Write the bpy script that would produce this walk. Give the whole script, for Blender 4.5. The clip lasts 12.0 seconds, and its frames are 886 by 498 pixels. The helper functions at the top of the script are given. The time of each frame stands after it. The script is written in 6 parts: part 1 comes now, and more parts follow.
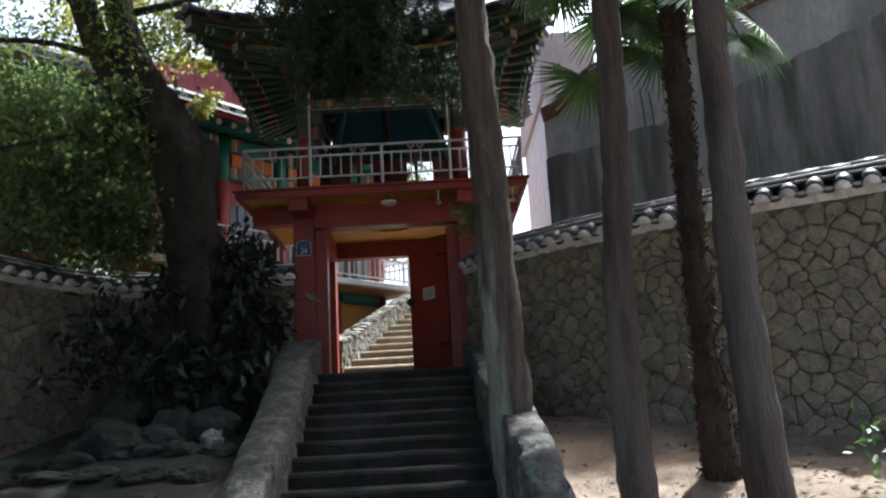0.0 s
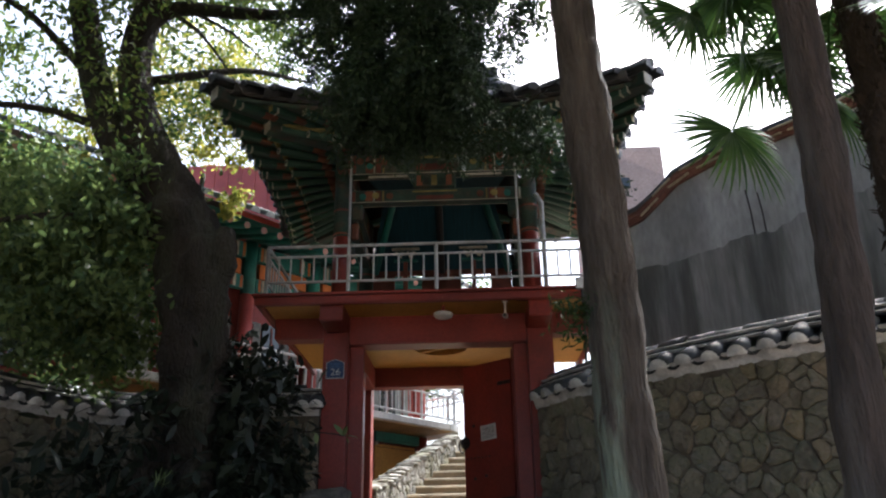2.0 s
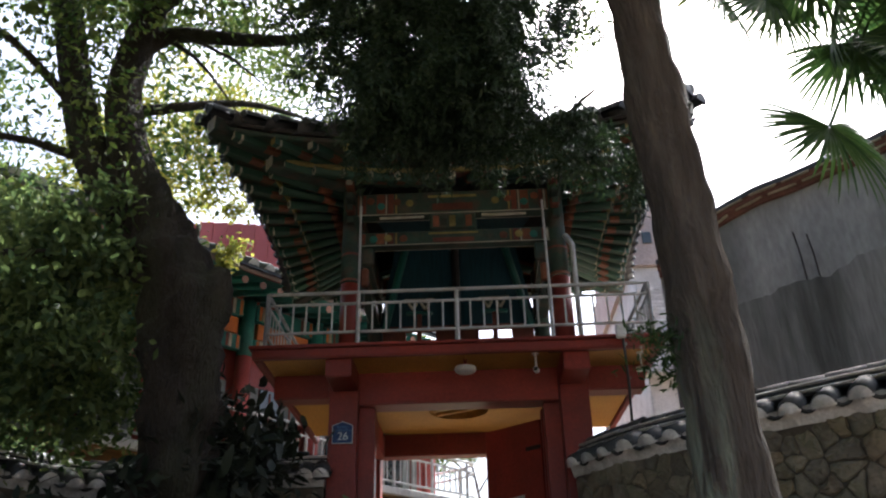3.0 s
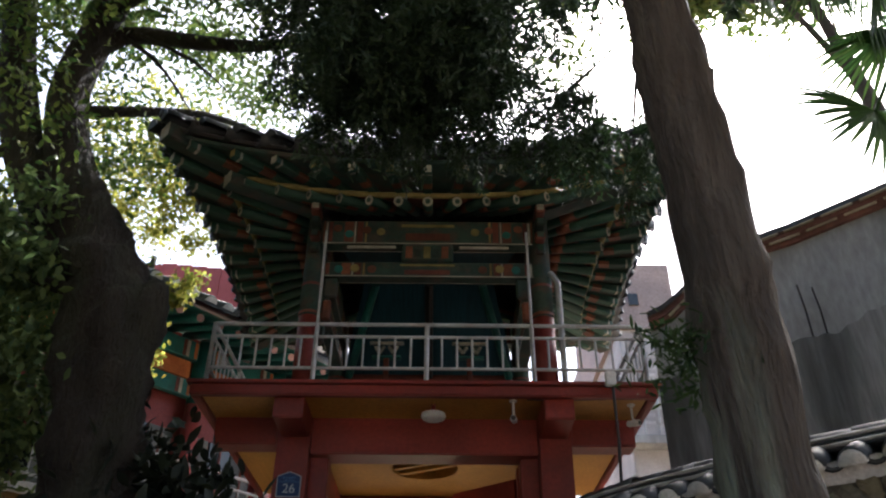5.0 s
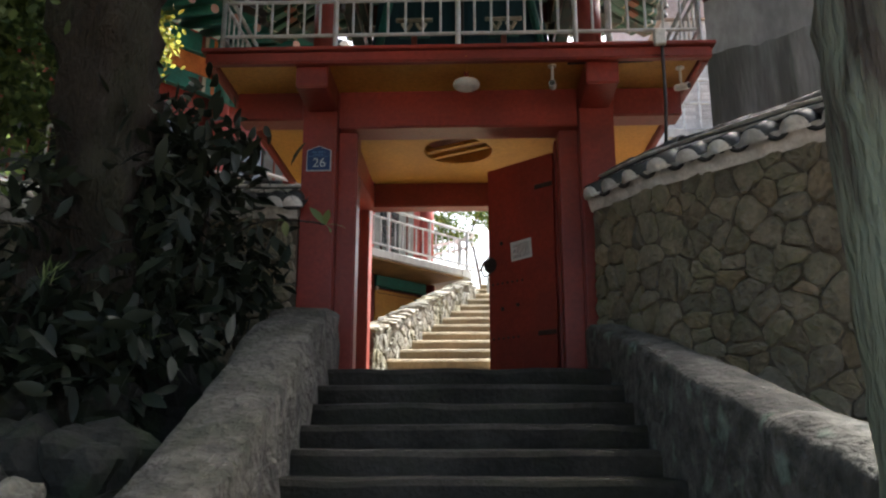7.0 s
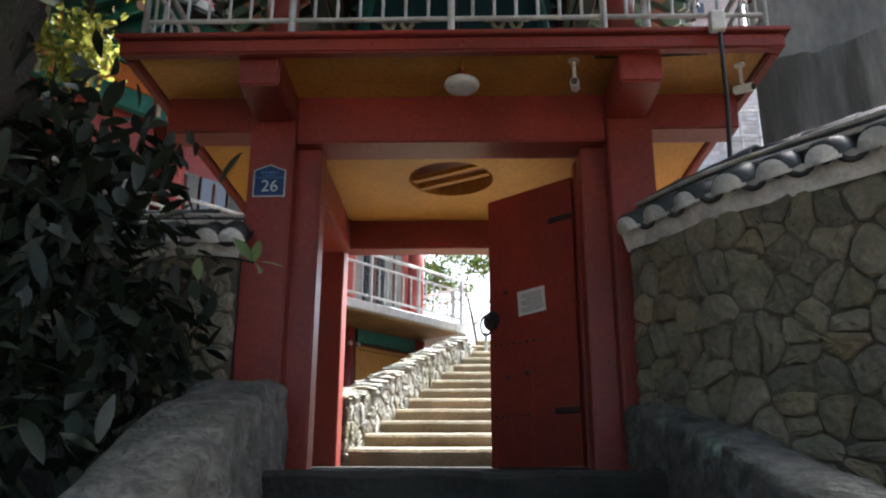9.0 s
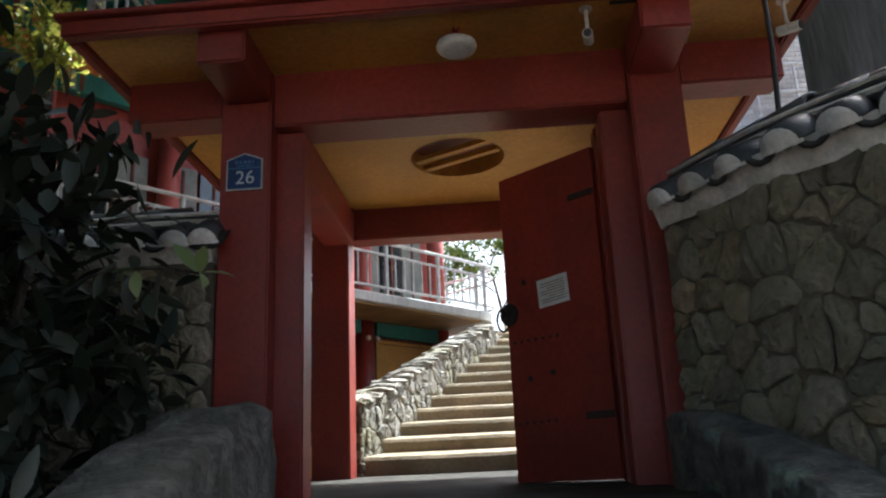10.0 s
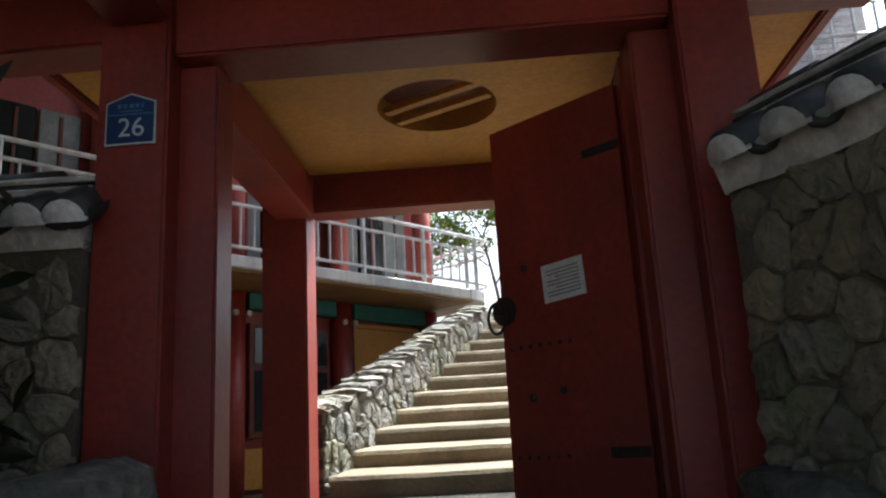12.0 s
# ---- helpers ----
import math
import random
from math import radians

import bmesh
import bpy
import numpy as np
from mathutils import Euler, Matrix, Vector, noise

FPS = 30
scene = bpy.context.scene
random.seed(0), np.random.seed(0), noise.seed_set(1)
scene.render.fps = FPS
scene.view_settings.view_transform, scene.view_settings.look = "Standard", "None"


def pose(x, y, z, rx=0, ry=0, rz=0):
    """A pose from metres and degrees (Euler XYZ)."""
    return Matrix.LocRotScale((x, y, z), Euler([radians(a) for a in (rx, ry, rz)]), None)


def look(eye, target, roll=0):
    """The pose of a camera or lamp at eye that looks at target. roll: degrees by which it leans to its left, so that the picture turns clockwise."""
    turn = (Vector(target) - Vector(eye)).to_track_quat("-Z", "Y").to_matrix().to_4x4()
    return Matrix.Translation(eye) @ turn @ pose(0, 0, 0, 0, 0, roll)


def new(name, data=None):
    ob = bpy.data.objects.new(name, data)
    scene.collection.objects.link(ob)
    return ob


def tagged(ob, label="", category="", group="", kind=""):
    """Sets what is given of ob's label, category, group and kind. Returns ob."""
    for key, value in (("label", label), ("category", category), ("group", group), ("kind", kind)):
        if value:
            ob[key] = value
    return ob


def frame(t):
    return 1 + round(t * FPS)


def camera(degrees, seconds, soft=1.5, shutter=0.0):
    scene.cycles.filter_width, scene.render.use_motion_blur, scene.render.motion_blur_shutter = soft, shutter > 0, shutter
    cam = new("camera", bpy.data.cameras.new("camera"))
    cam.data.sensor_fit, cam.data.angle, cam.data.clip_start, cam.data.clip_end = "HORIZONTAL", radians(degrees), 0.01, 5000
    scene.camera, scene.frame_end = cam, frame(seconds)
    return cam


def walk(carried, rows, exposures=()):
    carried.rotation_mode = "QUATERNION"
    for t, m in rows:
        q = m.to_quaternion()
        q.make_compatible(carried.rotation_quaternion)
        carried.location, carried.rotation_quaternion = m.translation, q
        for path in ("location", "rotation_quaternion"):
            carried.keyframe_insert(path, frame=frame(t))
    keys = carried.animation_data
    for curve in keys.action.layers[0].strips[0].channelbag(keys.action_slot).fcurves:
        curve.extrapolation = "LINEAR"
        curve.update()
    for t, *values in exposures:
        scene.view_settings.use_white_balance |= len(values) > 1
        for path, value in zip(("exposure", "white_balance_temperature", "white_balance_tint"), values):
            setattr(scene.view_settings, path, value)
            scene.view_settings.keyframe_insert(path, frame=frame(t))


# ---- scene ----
cam = camera(57.9, 12.0, soft=2.2)
PATH = [
    (0, (0.711, -0.78, 1.58), (0.728, 1.176, 1.992), -3.2),
    (0.5, (0.514, -0.189, 1.622), (0.484, 1.773, 2.01), -2.8),
    (1, (0.429, 0.353, 1.722), (0.381, 2.289, 2.221), -3.3),
    (1.5, (0.324, 0.887, 1.787), (0.295, 2.803, 2.36), 0.2),
    (2, (0.344, 1.427, 1.875), (0.29, 3.28, 2.624), -1.0),
    (2.5, (0.291, 2.019, 1.874), (0.203, 3.796, 2.786), -1.3),
    (3, (0.079, 2.45, 1.984), (0.034, 4.227, 2.902), -1.4),
    (5, (0.135, 3.405, 2.022), (0.14, 5.089, 3.102), 0.4),
    (5.5, (0.153, 3.494, 1.943), (0.158, 5.212, 2.967), 0.5),
    (6, (0.182, 3.641, 1.804), (0.148, 5.434, 2.689), -0.5),
    (6.5, (0.137, 3.757, 1.751), (0.09, 5.672, 2.326), 0.4),
    (6.7, (0.122, 3.837, 1.711), (0.053, 5.779, 2.183), 0.5),
    (8.3, (0.06, 5.154, 1.923), (0.058, 7.099, 2.389), -2.7),
    (8.5, (0.087, 5.295, 1.991), (0.048, 7.216, 2.547), -3.0),
    (9, (0.09, 5.597, 2.09), (0.037, 7.506, 2.683), 0.2),
    (9.5, (0.133, 5.887, 2.204), (0.087, 7.804, 2.771), 0.8),
    (10, (0.216, 6.24, 2.33), (0.089, 8.159, 2.88), -2.5),
    (10.5, (0.239, 6.56, 2.408), (0.109, 8.484, 2.94), -2.4),
    (11, (0.284, 6.916, 2.554), (0.172, 8.851, 3.046), -2.2),
    (11.5, (0.249, 7.215, 2.648), (0.134, 9.154, 3.125), -3.3),
    (12, (0.239, 7.494, 2.714), (0.122, 9.434, 3.189), -3.1),
]
LIGHT = [(0, 1.7, 5500, 8), (0.5, 1.98, 5550, 9), (1.0, 2.02, 5600, 9), (1.5, 1.95, 5600, 9), (2.5, 1.8, 5750, 9), (5, 1.75, 5750, 9), (6, 1.85, 5850, 9), (6.7, 2.15, 6100, 8), (8.3, 2.68, 5650, 6), (9.5, 2.22, 5600, 6), (10.5, 1.88, 5550, 5), (12, 1.73, 5550, 5)]
walk(cam, [(t, look(eye, target, roll)) for t, eye, target, roll in PATH], LIGHT)

# ---- light ----
SUN_EL, SUN_AZ = 60.0, 38.0          # degrees up; degrees from +y towards +x
world = bpy.data.worlds.new("sky")
scene.world = world
world.use_nodes = True
wn = world.node_tree
sky = wn.nodes.new("ShaderNodeTexSky")
sky.sky_type = "NISHITA"
sky.sun_disc = False
sky.sun_elevation, sky.sun_rotation = radians(SUN_EL), radians(SUN_AZ)
sky.air_density, sky.dust_density, sky.ozone_density = 1.0, 10.0, 0.6
wn.nodes["Background"].inputs["Strength"].default_value = 0.15
wn.links.new(sky.outputs["Color"], wn.nodes["Background"].inputs["Color"])
sun = new("sun", bpy.data.lights.new("sun", "SUN"))
sun.data.energy, sun.data.angle, sun.data.color = 4.5, radians(0.6), (1.0, 0.95, 0.86)
sd = Vector((math.sin(radians(SUN_AZ)) * math.cos(radians(SUN_EL)), math.cos(radians(SUN_AZ)) * math.cos(radians(SUN_EL)), math.sin(radians(SUN_EL))))
sun.matrix_world = look(sd * 60, (0, 0, 0))

# ---- materials ----
def mat(name, base, rough=0.7, second=None, scale=4.0, fine=40.0, bump=0.3, vary=0.25, metal=0.0, dirt=None, dirt_scale=1.2, dirt_amount=0.5, spec=0.4, stretch=(1, 1, 1), rand=0.25, relief=0.02, dirt_from=0.48, tints=None, side=None):
    """A surface with variation at two scales, a stain colour, fine relief, and a shift from object to object."""
    m = bpy.data.materials.new(name)
    m.use_nodes = True
    nt = m.node_tree
    N, L = nt.nodes.new, nt.links.new
    b = nt.nodes["Principled BSDF"]
    b.inputs["Roughness"].default_value, b.inputs["Metallic"].default_value = rough, metal
    b.inputs["Specular IOR Level"].default_value = spec
    co = N("ShaderNodeTexCoord")
    geo = N("ShaderNodeNewGeometry")
    mp = N("ShaderNodeMapping")
    mp.inputs["Scale"].default_value = stretch
    L(geo.outputs["Position"], mp.inputs["Vector"])
    n1, n2, n3 = N("ShaderNodeTexNoise"), N("ShaderNodeTexNoise"), N("ShaderNodeTexNoise")
    for n, s, d in ((n1, scale, 5), (n2, fine, 6), (n3, dirt_scale, 6)):
        n.inputs["Scale"].default_value, n.inputs["Detail"].default_value = s, d
        L(mp.outputs["Vector"], n.inputs["Vector"])
    if second is None:
        second = tuple(c * (1 - vary) for c in base)
    r1 = N("ShaderNodeValToRGB")
    r1.color_ramp.elements[0].position, r1.color_ramp.elements[1].position = 0.35, 0.65
    r1.color_ramp.elements[0].color, r1.color_ramp.elements[1].color = (*second, 1), (*base, 1)
    L(n1.outputs["Fac"], r1.inputs["Fac"])
    mx = N("ShaderNodeMix")
    mx.data_type, mx.blend_type = "RGBA", "MULTIPLY"
    mx.inputs["Factor"].default_value = 0.6
    r2 = N("ShaderNodeValToRGB")
    r2.color_ramp.elements[0].position, r2.color_ramp.elements[1].position = 0.3, 0.7
    r2.color_ramp.elements[0].color = (0.55, 0.55, 0.55, 1)
    L(n2.outputs["Fac"], r2.inputs["Fac"])
    L(r1.outputs["Color"], mx.inputs["A"])
    L(r2.outputs["Color"], mx.inputs["B"])
    last = mx.outputs["Result"]
    if dirt:
        dm = N("ShaderNodeMix")
        dm.data_type = "RGBA"
        r3 = N("ShaderNodeValToRGB")
        r3.color_ramp.elements[0].position, r3.color_ramp.elements[1].position = dirt_from, dirt_from + 0.14
        r3.color_ramp.elements[1].color = (dirt_amount,) * 3 + (1,)
        L(n3.outputs["Fac"], r3.inputs["Fac"])
        factor = r3.outputs["Color"]
        if side:
            dt, m1, m2, ml, m4, sx = N("ShaderNodeVectorMath"), N("ShaderNodeMapRange"), N("ShaderNodeMapRange"), N("ShaderNodeMath"), N("ShaderNodeMath"), N("ShaderNodeSeparateXYZ")
            dt.operation, ml.operation, m4.operation = "DOT_PRODUCT", "MULTIPLY", "MULTIPLY"
            dt.inputs[1].default_value = side[:3]
            L(geo.outputs["Normal"], dt.inputs[0])
            m1.inputs["From Min"].default_value, m1.inputs["From Max"].default_value = 0.25, 0.6
            L(dt.outputs["Value"], m1.inputs["Value"])
            L(geo.outputs["Position"], sx.inputs["Vector"])
            m2.inputs["From Min"].default_value, m2.inputs["From Max"].default_value = side[3], side[3] - 1.0
            L(sx.outputs["Z"], m2.inputs["Value"])
            L(m1.outputs["Result"], ml.inputs[0])
            L(m2.outputs["Result"], ml.inputs[1])
            L(ml.outputs["Value"], m4.inputs[0])
            L(factor, m4.inputs[1])
            factor = m4.outputs["Value"]
        L(factor, dm.inputs["Factor"])
        L(last, dm.inputs["A"])
        dm.inputs["B"].default_value = (*dirt, 1)
        last = dm.outputs["Result"]
    if rand:
        oi = N("ShaderNodeObjectInfo")
        mr = N("ShaderNodeMapRange")
        mr.inputs["To Min"].default_value, mr.inputs["To Max"].default_value = 1 - rand, 1 + rand
        L(oi.outputs["Random"], mr.inputs["Value"])
        hv = N("ShaderNodeHueSaturation")
        L(mr.outputs["Result"], hv.inputs["Value"])
        L(last, hv.inputs["Color"])
        last = hv.outputs["Color"]
    if tints:
        o2, gi, ad, fr, r4, tm = N("ShaderNodeObjectInfo"), geo, N("ShaderNodeMath"), N("ShaderNodeMath"), N("ShaderNodeValToRGB"), N("ShaderNodeMix")
        ad.operation, fr.operation = "MULTIPLY_ADD", "FRACT"
        ad.inputs[1].default_value = 7.31
        L(o2.outputs["Random"], ad.inputs[0])
        L(gi.outputs["Random Per Island"], ad.inputs[2])
        L(ad.outputs["Value"], fr.inputs[0])
        L(fr.outputs["Value"], r4.inputs["Fac"])
        ramp = r4.color_ramp
        ramp.elements[0].color, ramp.elements[1].color = (*tints[0], 1), (*tints[-1], 1)
        for i, c in enumerate(tints[1:-1]):
            ramp.elements.new((i + 1) / (len(tints) - 1)).color = (*c, 1)
        tm.data_type, tm.blend_type = "RGBA", "MULTIPLY"
        tm.inputs["Factor"].default_value = 1.0
        L(last, tm.inputs["A"])
        L(r4.outputs["Color"], tm.inputs["B"])
        last = tm.outputs["Result"]
    L(last, b.inputs["Base Color"])
    if bump:
        bp = N("ShaderNodeBump")
        bp.inputs["Strength"].default_value, bp.inputs["Distance"].default_value = bump, relief
        L(n2.outputs["Fac"], bp.inputs["Height"])
        L(bp.outputs["Normal"], b.inputs["Normal"])
    return m


def leaf_mat(name, a, b, trans=0.5, rough=0.5):
    """Leaves that let light through, each a little different."""
    m = bpy.data.materials.new(name)
    m.use_nodes = True
    nt = m.node_tree
    N, L = nt.nodes.new, nt.links.new
    p = nt.nodes["Principled BSDF"]
    p.inputs["Roughness"].default_value = rough
    p.inputs["Specular IOR Level"].default_value = 0.35
    g = N("ShaderNodeNewGeometry")
    r = N("ShaderNodeValToRGB")
    r.color_ramp.elements[0].color, r.color_ramp.elements[1].color = (*a, 1), (*b, 1)
    L(g.outputs["Random Per Island"], r.inputs["Fac"])
    t = N("ShaderNodeBsdfTranslucent")
    mix = N("ShaderNodeMixShader")
    mix.inputs["Fac"].default_value = trans
    L(r.outputs["Color"], p.inputs["Base Color"])
    L(r.outputs["Color"], t.inputs["Color"])
    L(p.outputs["BSDF"], mix.inputs[1])
    L(t.outputs["BSDF"], mix.inputs[2])
    L(mix.outputs["Shader"], nt.nodes["Material Output"].inputs["Surface"])
    return m


M_STONE = mat("rubble stone", (0.255, 0.228, 0.178), 0.9, (0.175, 0.155, 0.118), 7.0, 30, 1.0, dirt=(0.15, 0.15, 0.095), dirt_scale=5.0, dirt_amount=0.5, rand=0.2, tints=((0.88, 0.9, 0.9), (0.95, 0.95, 0.85), (0.82, 0.82, 0.82), (1.1, 0.98, 0.82), (0.92, 0.92, 0.9), (1.05, 1.04, 0.98), (0.86, 0.88, 0.8)))
M_STONE_PALE = mat("pale parapet stone", (0.29, 0.28, 0.245), 0.88, (0.16, 0.15, 0.12), 6.0, 35, 0.9, dirt=(0.14, 0.13, 0.06), dirt_scale=2.0, dirt_amount=0.6, rand=0.35)
M_MORTAR = mat("earth mortar", (0.125, 0.108, 0.08), 0.95, scale=6, fine=50, bump=0.6)
M_TILE = mat("dark roof tile", (0.042, 0.046, 0.05), 0.5, (0.024, 0.026, 0.029), 5, 45, 0.3, dirt=(0.10, 0.10, 0.09), dirt_scale=3, dirt_amount=0.35, spec=0.5)
M_LIME = mat("white lime plaster", (0.82, 0.81, 0.77), 0.85, (0.68, 0.66, 0.62), 5, 45, 0.35, dirt=(0.25, 0.24, 0.21), dirt_scale=7, dirt_amount=0.45)
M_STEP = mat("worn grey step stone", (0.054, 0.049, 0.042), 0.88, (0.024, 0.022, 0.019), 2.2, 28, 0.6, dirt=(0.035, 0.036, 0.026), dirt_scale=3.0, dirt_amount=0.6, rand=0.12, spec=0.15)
M_INSTEP = mat("ochre concrete step", (0.28, 0.225, 0.14), 0.85, (0.18, 0.142, 0.085), 2.5, 30, 0.4, dirt=(0.16, 0.14, 0.09), dirt_scale=2.2, dirt_amount=0.55, rand=0.1)
M_CHEEK = mat("mossy rendered kerb wall", (0.155, 0.143, 0.122), 0.92, (0.06, 0.057, 0.05), 9.0, 26, 1.0, dirt=(0.05, 0.052, 0.036), dirt_scale=3.6, dirt_amount=0.75, relief=0.035)
M_CHEEK_E = mat("rendered kerb wall with flaking green paint", (0.14, 0.134, 0.12), 0.92, (0.05, 0.05, 0.044), 9.0, 26, 1.0, relief=0.035, dirt=(0.30, 0.40, 0.32), dirt_scale=5.5, dirt_amount=0.6, dirt_from=0.57, side=(-1.0, 0.0, 0.0, 3.2), rand=0)
# Much darker than the bare earth it is laid over.
M_SOIL = mat("dark brown leaf mould", (0.05, 0.042, 0.032), 0.95, (0.026, 0.022, 0.017), 3.0, 35, 1.0, dirt=(0.035, 0.042, 0.02), dirt_scale=2.5, dirt_amount=0.6, rand=0)
M_RED = mat("dark red paint", (0.29, 0.038, 0.024), 0.45, (0.21, 0.029, 0.019), 1.5, 30, 0.12, dirt=(0.13, 0.028, 0.021), dirt_scale=1.8, dirt_amount=0.35, spec=0.45, rand=0.08)
M_REDB = mat("faded red paint", (0.42, 0.085, 0.07), 0.5, (0.33, 0.06, 0.05), 1.5, 30, 0.12, rand=0.1)
M_OCHRE = mat("ochre yellow paint", (0.62, 0.33, 0.055), 0.55, (0.52, 0.26, 0.04), 1.3, 30, 0.12, dirt=(0.3, 0.15, 0.04), dirt_scale=1.1, dirt_amount=0.35, rand=0.05)
M_SOFFIT = mat("sooty ochre soffit", (0.66, 0.36, 0.07), 0.6, (0.50, 0.25, 0.05), 1.2, 30, 0.12, dirt=(0.16, 0.09, 0.03), dirt_scale=1.1, dirt_amount=0.4, rand=0.05)
# Darker copy of the ochre: the shade under the balcony is in its colour.
M_HALLSOF = mat("ochre boards, shade in the colour", (0.26, 0.15, 0.045), 0.7, (0.15, 0.085, 0.03), 2, 30, 0.15, rand=0)
M_TEAL = mat("teal green temple paint", (0.030, 0.21, 0.175), 0.55, (0.02, 0.14, 0.12), 2.5, 30, 0.12, dirt=(0.03, 0.07, 0.06), dirt_scale=2, dirt_amount=0.4, rand=0.15)
M_TEALDK = mat("deep blue-green boards", (0.02, 0.095, 0.13), 0.6, (0.014, 0.065, 0.09), 2.5, 30, 0.12, stretch=(12, 1, 1), rand=0.1)
M_PAVG = mat("weathered pavilion green", (0.042, 0.085, 0.06), 0.6, (0.026, 0.045, 0.036), 4, 30, 0.12, dirt=(0.10, 0.05, 0.035), dirt_scale=5, dirt_amount=0.5, rand=0.3)
M_GREEN = mat("painted rafter green", (0.042, 0.125, 0.08), 0.6, (0.028, 0.07, 0.05), 3, 30, 0.12, dirt=(0.02, 0.04, 0.03), dirt_scale=3, dirt_amount=0.5, rand=0.25)
M_RAFRED = mat("painted rafter red", (0.20, 0.06, 0.035), 0.6, (0.12, 0.035, 0.025), 4, 30, 0.12, rand=0.2)
M_ORANGE = mat("orange motif paint", (0.60, 0.20, 0.05), 0.6, (0.45, 0.13, 0.035), 5, 40, 0.1, rand=0.2)
M_MOTO = mat("dull orange motif", (0.24, 0.085, 0.04), 0.6, (0.14, 0.05, 0.03), 6, 40, 0.1, rand=0.3)
M_MOTIFW = mat("pale motif paint", (0.50, 0.48, 0.39), 0.6, (0.34, 0.32, 0.25), 8, 50, 0.1, rand=0.15)
M_YELLOW = mat("yellow motif paint", (0.34, 0.28, 0.09), 0.6, (0.2, 0.16, 0.05), 6, 40, 0.1, rand=0.2)
M_RAIL = mat("weathered white rail paint", (0.60, 0.62, 0.62), 0.4, (0.48, 0.50, 0.5), 6, 50, 0.1, dirt=(0.25, 0.2, 0.15), dirt_scale=9, dirt_amount=0.4, rand=0.05)
M_WHITE = mat("white plastic", (0.75, 0.75, 0.72), 0.4, (0.68, 0.68, 0.65), 3, 40, 0.05, rand=0)
M_BLACK = mat("black iron", (0.018, 0.018, 0.018), 0.45, (0.03, 0.022, 0.018), 8, 60, 0.3, rand=0.1)
M_PAPER = mat("white paper notice", (0.74, 0.75, 0.74), 0.6, (0.68, 0.69, 0.68), 8, 60, 0.04, rand=0)
M_INK = mat("grey ink", (0.25, 0.25, 0.26), 0.7, rand=0, bump=0)
M_BLUE = mat("navy enamel plate", (0.012, 0.045, 0.16), 0.35, (0.010, 0.038, 0.14), 3, 40, 0.03, rand=0)
M_SIGNW = mat("white sign paint", (0.74, 0.78, 0.82), 0.4, rand=0, bump=0)
M_SIGNB = mat("blue sign lettering", (0.10, 0.25, 0.50), 0.4, rand=0, bump=0)
M_CONC = mat("grey plaster wall", (0.50, 0.51, 0.50), 0.85, (0.36, 0.37, 0.36), 0.8, 18, 0.4, dirt=(0.10, 0.105, 0.10), dirt_scale=0.9, dirt_amount=0.6, stretch=(1, 1, 0.35), rand=0)
M_CONCDK = mat("stained concrete wall", (0.30, 0.305, 0.295), 0.9, (0.15, 0.155, 0.15), 1.6, 18, 0.5, dirt=(0.06, 0.065, 0.055), dirt_scale=1.8, dirt_amount=0.75, stretch=(1.6, 1.6, 0.22), rand=0)
M_COPING = mat("red brown coping", (0.22, 0.10, 0.07), 0.7, (0.13, 0.06, 0.045), 4, 40, 0.3)
M_COPINGY = mat("cream coping stripe", (0.58, 0.52, 0.36), 0.7, (0.4, 0.35, 0.24), 5, 40, 0.2)
M_RAFEND = mat("pinkish rafter end", (0.50, 0.28, 0.22), 0.6, (0.38, 0.2, 0.15), 6, 40, 0.1, rand=0.2)
M_HOUSE = mat("pinkish render", (0.52, 0.43, 0.40), 0.8, (0.42, 0.35, 0.33), 1.5, 25, 0.2)
M_BRICK = mat("pale brick", (0.66, 0.64, 0.62), 0.85, (0.52, 0.50, 0.48), 3, 40, 0.3, rand=0.2)
M_GLASSDK = mat("dark window glass", (0.02, 0.025, 0.025), 0.08, (0.03, 0.035, 0.03), 2, 10, 0.0, spec=0.6, rand=0)
M_CURTAIN = mat("grey lattice door", (0.22, 0.23, 0.21), 0.7, (0.14, 0.15, 0.14), 3, 30, 0.1)
M_EARTH = mat("bare leaf-strewn earth", (0.30, 0.225, 0.16), 0.95, (0.17, 0.125, 0.09), 2.0, 35, 0.9, dirt=(0.10, 0.075, 0.045), dirt_scale=4, dirt_amount=0.7, rand=0)
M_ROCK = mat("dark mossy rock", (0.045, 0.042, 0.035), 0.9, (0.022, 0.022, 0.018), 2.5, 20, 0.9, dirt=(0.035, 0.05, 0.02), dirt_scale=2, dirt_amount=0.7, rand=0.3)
M_BARK = mat("grey brown bark", (0.115, 0.088, 0.07), 0.9, (0.06, 0.046, 0.037), 7, 45, 1.0, dirt=(0.20, 0.19, 0.17), dirt_scale=2.2, dirt_amount=0.35, stretch=(1.6, 1.6, 0.22), rand=0.1, relief=0.05)
M_BARKMOSS = mat("bark with green lichen", (0.17, 0.14, 0.11), 0.9, (0.085, 0.068, 0.053), 9, 30, 1.0, dirt=(0.32, 0.36, 0.26), dirt_scale=7.0, dirt_amount=0.9, stretch=(1.6, 1.6, 0.2), rand=0, relief=0.1, dirt_from=0.40, side=(-0.95, -0.3, 0.0, 3.5))
M_BARKDK = mat("dark old bark", (0.05, 0.039, 0.029), 0.9, (0.026, 0.021, 0.016), 5, 35, 1.0, dirt=(0.045, 0.05, 0.025), dirt_scale=1.8, dirt_amount=0.5, stretch=(1.3, 1.3, 0.4), rand=0.1, relief=0.06)
M_FIBRE = mat("dark palm fibre", (0.055, 0.038, 0.024), 0.95, (0.025, 0.018, 0.012), 9, 60, 1.0, stretch=(1, 1, 0.5), rand=0.2)
